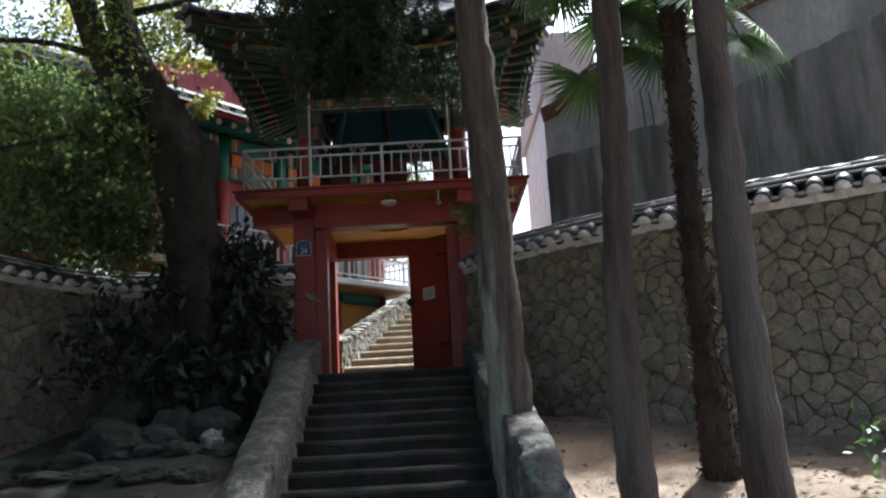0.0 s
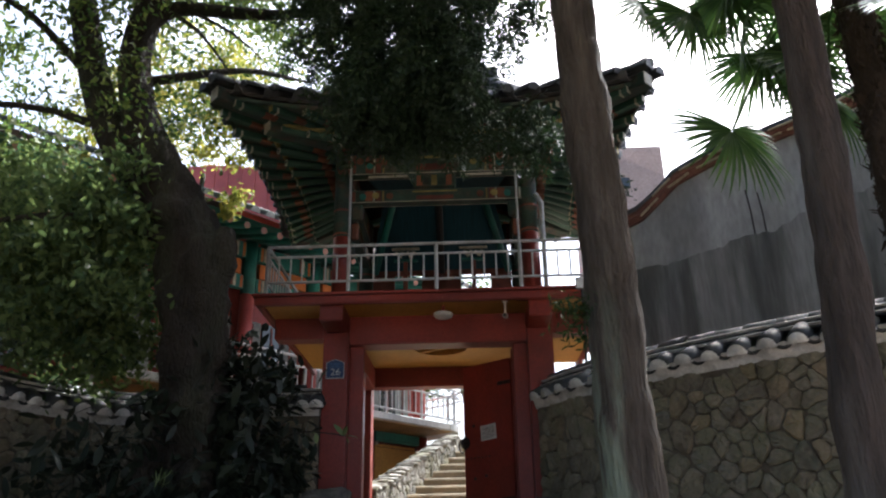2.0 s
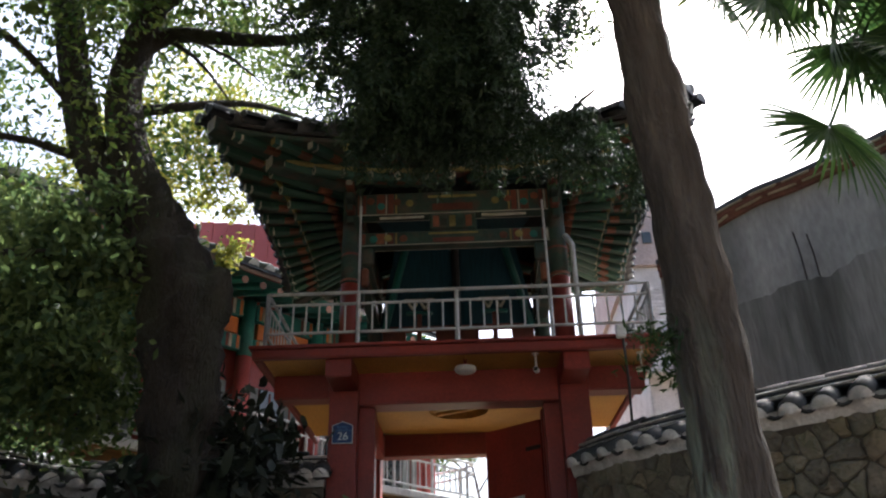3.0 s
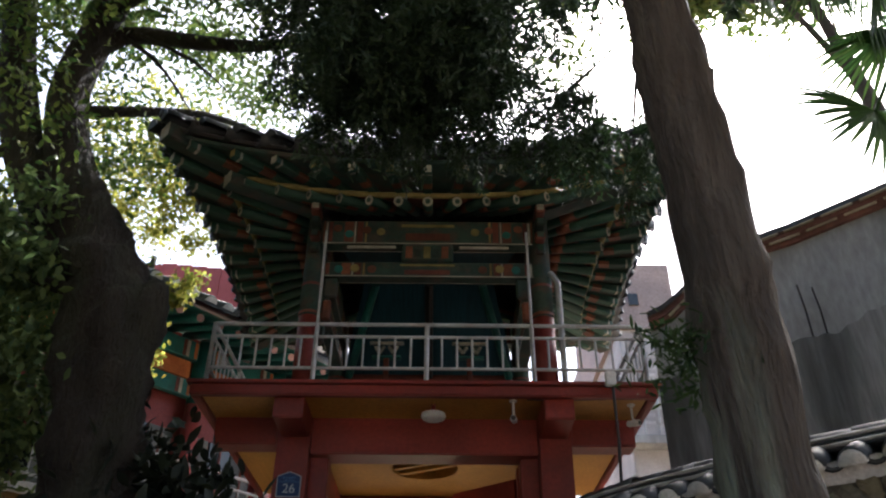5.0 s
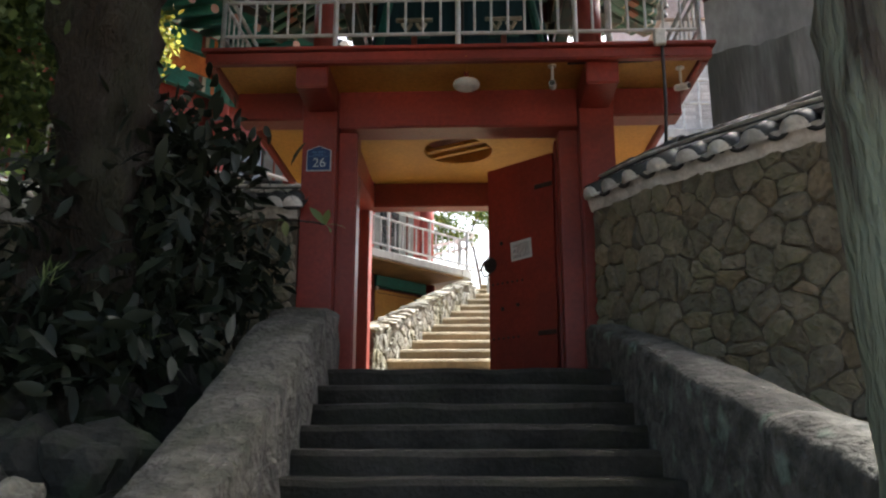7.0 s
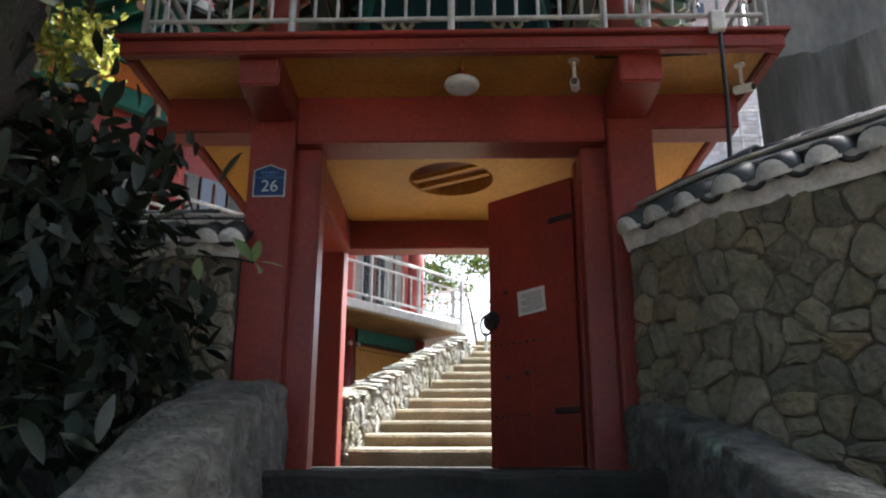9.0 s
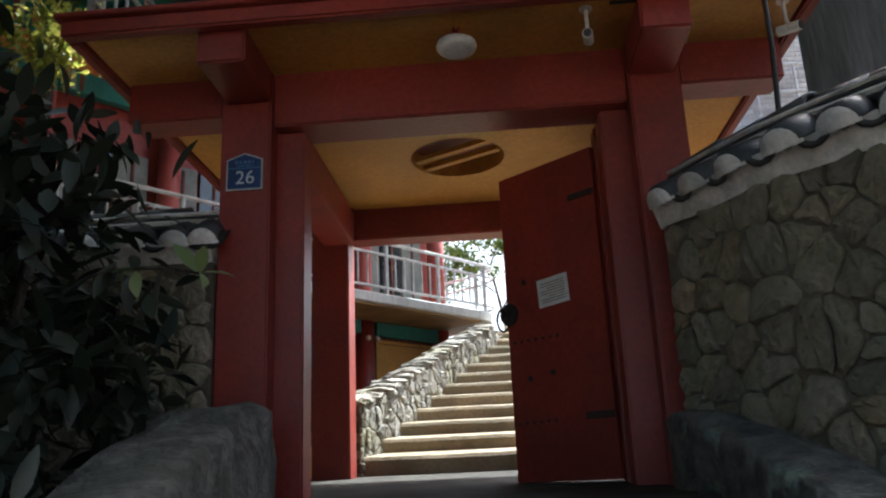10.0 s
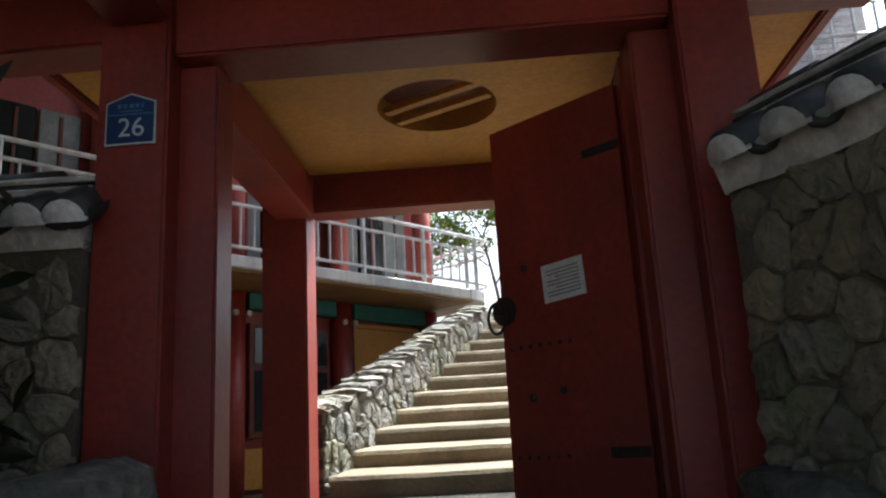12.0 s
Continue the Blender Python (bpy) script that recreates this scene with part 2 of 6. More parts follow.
L_BROAD = leaf_mat("broad leaf", (0.035, 0.08, 0.02), (0.16, 0.20, 0.045), 0.5)
# Darker copy of the broad leaf, with shade put into its colour.
L_SHADE = leaf_mat("broad leaf, shade tone", (0.018, 0.045, 0.014), (0.06, 0.10, 0.025), 0.35)
L_LOW = leaf_mat("low hanging leaf", (0.045, 0.085, 0.035), (0.19, 0.25, 0.08), 0.55)
# Backlight is put into this colour, paler and yellower than the broad leaf.
L_SUNNY = leaf_mat("leaf with backlight in its colour", (0.16, 0.20, 0.03), (0.34, 0.30, 0.06), 0.6)
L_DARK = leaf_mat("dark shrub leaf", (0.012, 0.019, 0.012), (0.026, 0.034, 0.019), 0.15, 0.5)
L_CEDAR = leaf_mat("conifer spray", (0.014, 0.030, 0.012), (0.035, 0.06, 0.02), 0.2)
L_PALM = leaf_mat("palm blade", (0.035, 0.085, 0.022), (0.085, 0.15, 0.035), 0.32, 0.4)
L_GRASSY = leaf_mat("pale strap leaf", (0.10, 0.15, 0.05), (0.22, 0.26, 0.11), 0.4)


# ---- building helpers ----
def rnd(a, b):
    return random.uniform(a, b)


def mesh_of(bm, name, material, smooth=False):
    me = bpy.data.meshes.new(name)
    bm.normal_update()
    bm.to_mesh(me)
    bm.free()
    me.materials.append(material)
    if smooth:
        me.shade_smooth()
    return me


def put_mesh(name, verts, faces, material, parent=None, label="", smooth=False):
    me = bpy.data.meshes.new(name)
    me.from_pydata(verts, [], faces)
    me.materials.append(material)
    me.update()
    if smooth:
        me.shade_smooth()
    ob = new(name, me)
    if parent:
        ob.parent = parent
    return tagged(ob, label) if label else ob


def part(name, bm, material, parent=None, label="", smooth=False):
    """Links a bmesh as one mesh object under a thing or a part."""
    ob = new(name, mesh_of(bm, name, material, smooth))
    if parent:
        ob.parent = parent
    return tagged(ob, label) if label else ob


def share(name, me, m, parent=None, label=""):
    ob = new(name, me)
    if parent:
        ob.parent = parent
    ob.matrix_basis = m
    return tagged(ob, label) if label else ob


def thing(name, label, category, kind="", group="", m=None):
    ob = new(name)
    ob.empty_display_size = 0.1
    if m is not None:
        ob.matrix_basis = m
    return tagged(ob, label, category, group, kind)


def box(x0, x1, y0, y1, z0, z1, bevel=0.01, m=None, bm=None, wob=0.0, seg=1):
    """A bevelled box, optionally uneven, in a bmesh of its own or added to one."""
    b = bmesh.new()
    bmesh.ops.create_cube(b, size=1)
    for v in b.verts:
        v.co = Vector((x0 + (v.co.x + 0.5) * (x1 - x0), y0 + (v.co.y + 0.5) * (y1 - y0), z0 + (v.co.z + 0.5) * (z1 - z0)))
        if wob:
            v.co += Vector((rnd(-wob, wob), rnd(-wob, wob), rnd(-wob, wob)))
    if bevel:
        bmesh.ops.bevel(b, geom=b.edges[:], offset=min(bevel, 0.45 * min(abs(x1 - x0), abs(y1 - y0), abs(z1 - z0))), segments=seg, affect="EDGES")
    if m is not None:
        b.transform(m)
    if bm is None:
        return b
    tmp = bpy.data.meshes.new("tmp")
    b.to_mesh(tmp)
    b.free()
    bm.from_mesh(tmp)
    bpy.data.meshes.remove(tmp)
    return bm


def tube(pts, radii, seg=10, bm=None, rough=0.0, caps=True, lobes=0.0):
    """A round bar through points with a radius at each; rough makes the surface uneven."""
    b = bm or bmesh.new()
    pts = [Vector(p) for p in pts]
    if not hasattr(radii, "__len__"):
        radii = [radii] * len(pts)
    rings = []
    for i, p in enumerate(pts):
        d = (pts[min(i + 1, len(pts) - 1)] - pts[max(i - 1, 0)]).normalized()
        a = d.orthogonal().normalized() if i == 0 else (a - d * a.dot(d)).normalized()
        c = d.cross(a)
        ring = []
        for k in range(seg):
            t = 2 * math.pi * k / seg
            r = radii[i] * (1 + lobes * math.sin(3 * t + i * 0.3))
            q = p + (a * math.cos(t) + c * math.sin(t)) * r
            if rough:
                q += (q - p).normalized() * rough * noise.noise(q * 5.0) + (q - p).normalized() * rough * 0.6 * noise.noise(q * 17.0)
            ring.append(b.verts.new(q))
        rings.append(ring)
    for r0, r1 in zip(rings, rings[1:]):
        for k in range(seg):
            b.faces.new((r0[k], r0[(k + 1) % seg], r1[(k + 1) % seg], r1[k]))
    if caps:
        b.faces.new(rings[0][::-1])
        b.faces.new(rings[-1])
    return b


def smooth_path(pts, step=0.2):
    """Points along a soft curve through pts (Catmull-Rom)."""
    pts = [Vector(p) for p in pts]
    out = []
    ext = [pts[0] * 2 - pts[1], *pts, pts[-1] * 2 - pts[-2]]
    for i in range(1, len(ext) - 2):
        p0, p1, p2, p3 = ext[i - 1:i + 3]
        n = max(2, int((p2 - p1).length / step))
        for k in range(n):
            t = k / n
            out.append(0.5 * ((2 * p1) + (p2 - p0) * t + (2 * p0 - 5 * p1 + 4 * p2 - p3) * t * t + (3 * p1 - p0 - 3 * p2 + p3) * t ** 3))
    out.append(pts[-1])
    return out


def trunk_mesh(pts, radii, seg=14, rough=0.02, step=0.15, lobes=0.0):
    path = smooth_path(pts, step)
    n = len(path) - 1
    rr = [float(np.interp(i / n, np.linspace(0, 1, len(radii)), radii)) for i in range(n + 1)]
    return tube(path, rr, seg, rough=rough, lobes=lobes)


def lathe(profile, seg=24):
    """A turned body from (radius, height) pairs."""
    b = bmesh.new()
    rings = [[b.verts.new((r * math.cos(2 * math.pi * k / seg), r * math.sin(2 * math.pi * k / seg), z)) for k in range(seg)] for r, z in profile]
    for r0, r1 in zip(rings, rings[1:]):
        for k in range(seg):
            b.faces.new((r0[k], r0[(k + 1) % seg], r1[(k + 1) % seg], r1[k]))
    b.faces.new(rings[0][::-1])
    b.faces.new(rings[-1])
    return b


def line_at(pts, s):
    """Place and direction at a length s along a plan polyline."""
    pts = [Vector((p[0], p[1], 0)) for p in pts]
    for a, b in zip(pts, pts[1:]):
        l = (b - a).length
        if s <= l or b is pts[-1]:
            d = (b - a) / l
            return a + d * s, d
        s -= l


def line_len(pts):
    return sum((Vector(b[:2]) - Vector(a[:2])).length for a, b in zip(pts, pts[1:]))


# ---- rubble masonry ----
def cells(width, low, high, size, seed):
    """Irregular stones that fill a wall face: polygons in (along, up) between the height functions low and high."""
    rng = random.Random(seed)
    pts = []
    top = max(high(0), high(width))
    bot = min(low(0), low(width))
    rows = int((top - bot) / (size * 0.64)) + 1
    cols = int(width / size) + 1
    for r in range(-1, rows + 1):
        for c in range(-1, cols + 1):
            if rng.random() > 0.34:
                pts.append(((c + 0.5 * (r % 2) + rng.uniform(-0.46, 0.46)) * size * 1.05, bot + (r + 0.5 + rng.uniform(-0.44, 0.44)) * size * 0.64))
    out = []
    for i, (px, pz) in enumerate(pts):
        if not (0 < px < width) or not (low(px) - 0.05 < pz < high(px)):
            continue
        poly = [(px - size * 1.5, pz - size * 1.5), (px + size * 1.5, pz - size * 1.5), (px + size * 1.5, pz + size * 1.5), (px - size * 1.5, pz + size * 1.5)]
        planes = []
        for j, (qx, qz) in enumerate(pts):
            dx, dz = qx - px, qz - pz
            dd = math.hypot(dx, dz)
            if 0 < dd < size * 3.2:
                planes.append((dx / dd, dz / dd, dd / 2 - rng.uniform(0.001, 0.005)))
        planes += [(1, 0, width - px), (-1, 0, px), (0, 1, high(px) - pz)]
        for nx, nz, lim in planes:
            new_poly = []
            for (ax, az), (bx, bz) in zip(poly, poly[1:] + poly[:1]):
                da, db = (ax - px) * nx + (az - pz) * nz - lim, (bx - px) * nx + (bz - pz) * nz - lim
                if da <= 0:
                    new_poly.append((ax, az))
                if da * db < 0:
                    t = da / (da - db)
                    new_poly.append((ax + (bx - ax) * t, az + (bz - az) * t))
            poly = new_poly
            if len(poly) < 3:
                break
        if len(poly) >= 3:
            out.append(((px, pz), poly))
    return out


def stone_mesh(centre, poly, place, proud, rng):
    """One pillow-faced stone; place maps (along, up, out) to the world."""
    cx = sum(p[0] for p in poly) / len(poly)
    cz = sum(p[1] for p in poly) / len(poly)
    rim = []
    for (ax, az), (bx, bz) in zip(poly, poly[1:] + poly[:1]):
        if math.hypot(bx - ax, bz - az) < 0.02:
            continue
        rim.append((ax * 0.84 + bx * 0.16 + rng.uniform(-0.006, 0.006), az * 0.84 + bz * 0.16 + rng.uniform(-0.006, 0.006)))
        if math.hypot(bx - ax, bz - az) > 0.12:
            rim.append(((ax + bx) / 2 + rng.uniform(-0.014, 0.014), (az + bz) / 2 + rng.uniform(-0.014, 0.014)))
        rim.append((ax * 0.16 + bx * 0.84 + rng.uniform(-0.006, 0.006), az * 0.16 + bz * 0.84 + rng.uniform(-0.006, 0.006)))
    n = len(rim)
    if n < 3:
        return None
    tilt_x, tilt_z = rng.uniform(-0.10, 0.10), rng.uniform(-0.10, 0.10)
    verts, faces = [], []
    for k, out in ((1.0, -0.03), (0.975, proud * 0.35), (0.87, proud * 0.82), (0.5, proud)):
        for x, z in rim:
            qx, qz = cx + (x - cx) * k, cz + (z - cz) * k
            o = out + ((qx - cx) * tilt_x + (qz - cz) * tilt_z if out > 0.0 else 0) + (rng.uniform(-0.006, 0.006) if k < 0.95 else 0)
            verts.append(place(qx, qz, o))
    for lay in range(3):
        for k in range(n):
            faces.append((lay * n + k, lay * n + (k + 1) % n, (lay + 1) * n + (k + 1) % n, (lay + 1) * n + k))
    verts.append(place(cx, cz, proud * 1.05))
    for k in range(n):
        faces.append((3 * n + k, 3 * n + (k + 1) % n, 4 * n))
    return verts, faces


def rubble_wall(name, label, line, low, high, thick, size, material, seed, side=1, proud=0.026, limit=290, from_end=False):
    """A stone wall along a plan line: a mortar core and one object for each stone."""
    wall = thing(name, label, "wall", kind="structure")
    length = line_len(line)

    def place(s, z, out):
        p, d = line_at(line, s)
        n = Vector((d.y, -d.x, 0)) * side
        return (p.x + n.x * out, p.y + n.y * out, z)
    verts, faces = [], []
    k = max(2, int(length / 0.25))
    for i in range(k + 1):
        s = length * i / k
        for o in (0.0, -thick):
            verts += [place(s, low(s) - 0.3, o), place(s, high(s) + 0.02, o)]
    for i in range(k):
        a, b = i * 4, i * 4 + 4
        faces += [(a, b, b + 1, a + 1), (a + 2, a + 3, b + 3, b + 2), (a + 1, b + 1, b + 3, a + 3)]
    faces += [(0, 1, 3, 2), (4 * k, 4 * k + 2, 4 * k + 3, 4 * k + 1)]
    put_mesh("mortar_core", verts, faces, M_MORTAR, wall, "earth mortar core of the wall")
    rng = random.Random(seed)
    todo = cells(length, low, high, size, seed)
    todo.sort(key=lambda c: c[0][0], reverse=from_end)
    rest_v, rest_f = [], []
    for i, (c, poly) in enumerate(todo):
        r = stone_mesh(c, poly, place, proud * rng.uniform(0.55, 1.35), rng)
        if not r:
            continue
        if i < limit:
            put_mesh("stone", r[0], r[1], material, wall)
        else:
            o = len(rest_v)
            rest_v += r[0]
            rest_f += [tuple(v + o for v in f) for f in r[1]]
    if rest_f:
        tagged(put_mesh("far_stones", rest_v, rest_f, material, wall), kind="stuff")
    return wall


# ---- tiled wall coping ----
def half_pipe(r, length, thick=0.016, seg=7, convex=True, taper=1.0):
    """A curved roof tile along +y, centred on x."""
    b = bmesh.new()
    rows = []
    for y, k in ((0, 1.0), (length, taper)):
        for rr in (r * k, r * k - thick):
            ring = []
            for i in range(seg + 1):
                t = math.pi * i / seg
                ring.append(b.verts.new((rr * math.cos(t), y, rr * math.sin(t) * (1 if convex else -1))))
            rows.append(ring)
    o0, i0, o1, i1 = rows
    for k in range(seg):
        b.faces.new((o0[k], o0[k + 1], o1[k + 1], o1[k]))
        b.faces.new((i0[k], i1[k], i1[k + 1], i0[k + 1]))
        b.faces.new((o0[k], i0[k], i0[k + 1], o0[k + 1]))
        b.faces.new((o1[k], o1[k + 1], i1[k + 1], i1[k]))
    bmesh.ops.recalc_face_normals(b, faces=b.faces[:])
    return b


def half_disc(r, thick=0.02, seg=8):
    """The plastered end of a cover tile."""
    b = bmesh.new()
    f, g = [], []
    for i in range(seg + 1):
        t = math.pi * i / seg
        f.append(b.verts.new((r * math.cos(t), -thick * (0.6 + 0.4 * math.sin(t)), r * math.sin(t) * 1.05 - 0.012)))
        g.append(b.verts.new((r * math.cos(t), 0.03, r * math.sin(t) * 1.05 - 0.012)))
    b.faces.new(f)
    for k in range(seg):
        b.faces.new((f[k], g[k], g[k + 1], f[k + 1]))
    bmesh.ops.recalc_face_normals(b, faces=b.faces[:])
    return b


ME_COVER = mesh_of(half_pipe(0.088, 0.34, 0.022), "cover_tile", M_TILE, True)
ME_PAN = mesh_of(half_pipe(0.085, 0.33, 0.026, convex=False), "pan_tile", M_TILE, True)
ME_DISC = mesh_of(half_disc(0.084), "plaster_end", M_LIME, True)
ME_RIDGE = mesh_of(half_pipe(0.07, 0.30, 0.018), "ridge_tile", M_TILE, True)


def tile_coping(name, label, line, base, thick, side=1, spacing=0.25, both=False):
    """A tiled cap on a wall: lime band, pan and cover tiles with plastered ends, stacked ridge courses."""
    cap = thing(name, label, "tile coping", kind="structure")
    length = line_len(line)
    rng = random.Random(len(name))

    def frame_at(s):
        p, d = line_at(line, s)
        n = Vector((d.y, -d.x, 0)) * side
        return p, d, n
    verts, faces = [], []
    k = int(length / 0.06)
    for i in range(k + 1):
        s = length * i / k
        p, d, n = frame_at(s)
        wave = 0.045 * abs(math.sin(math.pi * (s - 0.14) / spacing))
        z0, z1 = base(s) - 0.05, base(s) + 0.035 + wave
        for q, z in ((p + n * 0.02, z0 + 0.008 * noise.noise((s * 6, 0, 0))), (p + n * 0.07, z1), (p - n * (thick - 0.03), z1), (p - n * (thick + 0.02), z0)):
            verts.append((q.x, q.y, z))
    for i in range(k):
        a, b = 4 * i, 4 * i + 4
        faces += [(a, b, b + 1, a + 1), (a + 1, b + 1, b + 2, a + 2), (a + 2, b + 2, b + 3, a + 3)]
    faces += [(0, 1, 2, 3), (4 * k + 3, 4 * k + 2, 4 * k + 1, 4 * k)]
    put_mesh("lime_band", verts, faces, M_LIME, cap, "white lime bed under the tiles", smooth=False)
    m = int(length / spacing)
    for i in range(m + 1):
        s = min(0.14 + i * spacing, length - 0.03)
        for sg in ((1, -1) if both else (1,)):
            p, d, n = frame_at(s)
            nn = n * sg
            edge = p + n * 0.11 if sg > 0 else p - n * (thick + 0.09)
            z = base(s) + 0.05
            ax = Vector((-nn.y, nn.x, 0))
            rot = Matrix((ax, -nn, Vector((0, 0, 1)))).transposed().to_4x4()
            tilt = Matrix.Rotation(radians(27 + rng.uniform(-3, 3)), 4, "X") @ Matrix.Rotation(radians(rng.uniform(-4, 4)), 4, "Z")
            at = Matrix.Translation((edge.x, edge.y, z + rng.uniform(-0.008, 0.008))) @ rot @ tilt
            share("cover_tile", ME_COVER, at, cap)
            share("plaster_end", ME_DISC, at @ Matrix.Translation((0, -0.004, -0.003)) @ Matrix.Scale(rng.uniform(0.92, 1.06), 4), cap, "white plastered tile end")
            p2, d2, n2 = frame_at(min(s + spacing / 2, length))
            e2 = p2 + n2 * 0.105 if sg > 0 else p2 - n2 * (thick + 0.085)
            share("pan_tile", ME_PAN, Matrix.Translation((e2.x, e2.y, base(s) + 0.085)) @ rot @ tilt, cap)
    for lay, (w, h, zz) in enumerate(((0.155, 0.022, 0.205), (0.135, 0.022, 0.26))):
        verts, faces = [], []
        kk = int(length / 0.3)
        for i in range(kk + 1):
            s = length * i / kk
            p, d, n = frame_at(s)
            c = p - n * (thick * 0.5 - 0.02)
            for o, z in ((w, 0), (w + 0.012, h * 0.5), (w, h), (-w, h), (-w, 0)):
                q = c + n * o
                verts.append((q.x, q.y, base(s) + zz + z + 0.004 * rng.uniform(-1, 1)))
        for i in range(kk):
            for j in range(5):
                a, b = 5 * i + j, 5 * i + (j + 1) % 5
                faces.append((a, b, b + 5, a + 5))
        faces += [(0, 1, 2, 3, 4), tuple(5 * kk + j for j in (4, 3, 2, 1, 0))]
        # Sun glint along the course tops is put into the pale lime colour.
        put_mesh("ridge_course", verts, faces, M_LIME, cap, "pale lime ridge course with sunlight in its colour")
        put_mesh("ridge_bed", [(vx, vy, vz - 0.03) for vx, vy, vz in verts], faces, M_TILE, cap, "dark tile ridge bed")
    for i in range(int(length / 0.29)):
        p, d, n = frame_at(i * 0.29)
        c = p - n * (thick * 0.5 - 0.02)
        rot = Matrix((Vector((d.y, -d.x, 0)), d, Vector((0, 0, 1)))).transposed().to_4x4()
        share("ridge_tile", ME_RIDGE, Matrix.Translation((c.x, c.y, base(i * 0.29) + 0.285)) @ rot @ pose(0, 0, 0, rng.uniform(-1.5, 1.5), 0, rng.uniform(-1.5, 1.5)), cap)
    return cap


# ---- ground ----
def side_height(y):
    """Height of the banks beside the outer stairs."""
    return float(np.interp(y, (-30, -1.0, 1.0, 3.0, 5.7, 8.9, 10.4, 13.4, 40), (0.0, 0.05, 0.18, 0.55, 1.02, 1.55, 1.9, 2.2, 3.2)))


def stair_height(y):
    return float(np.interp(y, (-30, -1.0, 1.0, 2.6, 4.85, 9.6, 13.4, 18.5, 60), (0.0, 0.05, 0.16, 0.33, 0.32, 2.08, 2.25, 4.0, 5.0)))


def ground_height(x, y):
    k = min(1.0, max(0.0, (abs(x - 0.1) - 1.05) / 0.25)) if y < 10.0 else 1.0
    h = stair_height(y) - 0.12
    h2 = side_height(y) + 0.10 * noise.noise((x * 0.7, y * 0.7, 0)) + 0.035 * noise.noise((x * 3, y * 3, 1))
    if y >= 10.0:
        h2 = min(h2, stair_height(y) - 0.1)
    return h * (1 - k) + h2 * k


def build_ground():
    xs = np.unique(np.concatenate([np.linspace(-400, -8, 14), np.linspace(-8, 8, 90), np.linspace(8, 400, 14)]))
    ys = np.unique(np.concatenate([np.linspace(-400, -6, 12), np.linspace(-6, 14, 110), np.linspace(14, 60, 20), np.linspace(60, 600, 10)]))
    verts = [(float(x), float(y), ground_height(x, y)) for y in ys for x in xs]
    w = len(xs)
    faces = [(j * w + i, j * w + i + 1, (j + 1) * w + i + 1, (j + 1) * w + i) for j in range(len(ys) - 1) for i in range(w - 1)]
    g = put_mesh("ground", verts, faces, M_EARTH, smooth=True)
    tagged(g, "bare brown earth strewn with dry leaves", "ground", kind="structure")


build_ground()


def build_bed():
    """The planted bank west of the steps, a sheet of dark leaf mould just above the ground."""
    nx, ny = 30, 64
    verts = []
    for j in range(ny + 1):
        base = 3.4 + 6.9 * j / ny
        west = float(np.interp(base, (3.4, 4.2, 8.2, 9.1, 9.95, 10.4), (-5.3, -5.1, -4.2, -3.95, -3.3, -2.4)))
        for i in range(nx + 1):
            x = west + (-1.22 - west) * i / nx
            y = base + 0.7 * (1 - j / ny) ** 3 * noise.noise((x * 1.1, 0, 5))
            verts.append((x, y, ground_height(x, y) + 0.03 + 0.03 * noise.noise((x * 2.2, y * 2.2, 7)) + (0.0 if 0 < i < nx and 0 < j < ny else -0.12)))
    w = nx + 1
    faces = [(j * w + i, j * w + i + 1, (j + 1) * w + i + 1, (j + 1) * w + i) for j in range(ny) for i in range(nx)]
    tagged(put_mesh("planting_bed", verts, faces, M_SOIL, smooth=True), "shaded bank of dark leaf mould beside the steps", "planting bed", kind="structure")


build_bed()

# ---- unseen plain wall, added behind the lane to hold back low light ----
added_wall_south = part("added_wall_south", box(-14, 14, -9.4, -9.0, -0.3, 2.4, 0.02), M_CONCDK)
tagged(added_wall_south, "unseen plain dark stained concrete wall added to cut light", "wall", kind="structure")

# ---- outer stairs, their kerb walls and the landing ----
STEP_N, STEP_D, STEP_R, TOP_Y, TOP_Z = 15, 0.345, 0.135, 9.68, 2.22


def worn_step(x0, x1, y0, y1, z0, z1, wear=0.012, fall=0.0):
    """A step with an uneven, rounded nosing."""
    n = 22
    verts, faces = [], []
    for i in range(n + 1):
        x = x0 + (x1 - x0) * i / n
        a = wear * (noise.noise((x * 2.2, y0 * 3, z1)) + 0.6 * noise.noise((x * 7, y0 * 3, z1)))
        c = wear * 0.7 * noise.noise((x * 3.1, y0, z1 * 5))
        for y, z in ((y0 + 0.012, z0), (y0 + a, z1 - 0.035 + c), (y0 + 0.018 + a, z1 - 0.006 + c), (y0 + 0.05, z1 + c * 0.5 + fall * 0.1), (y1, z1 + c * 0.3 + fall)):
            verts.append((x, y, z))
    for i in range(n):
        for j in range(4):
            p, q = 5 * i + j, 5 * i + j + 5
            faces.append((p, q, q + 1, p + 1))
    return verts, faces


outer = thing("outer_stairs", "worn grey stone steps climbing to the gate", "stairs", kind="structure")
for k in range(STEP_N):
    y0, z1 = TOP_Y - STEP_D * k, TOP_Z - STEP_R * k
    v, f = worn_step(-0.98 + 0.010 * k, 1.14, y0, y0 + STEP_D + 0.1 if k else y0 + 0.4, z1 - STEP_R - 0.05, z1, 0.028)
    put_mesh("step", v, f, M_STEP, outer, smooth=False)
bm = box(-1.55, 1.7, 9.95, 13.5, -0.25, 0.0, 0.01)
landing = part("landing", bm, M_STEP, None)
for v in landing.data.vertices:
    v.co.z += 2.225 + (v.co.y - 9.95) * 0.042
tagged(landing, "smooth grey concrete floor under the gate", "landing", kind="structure")


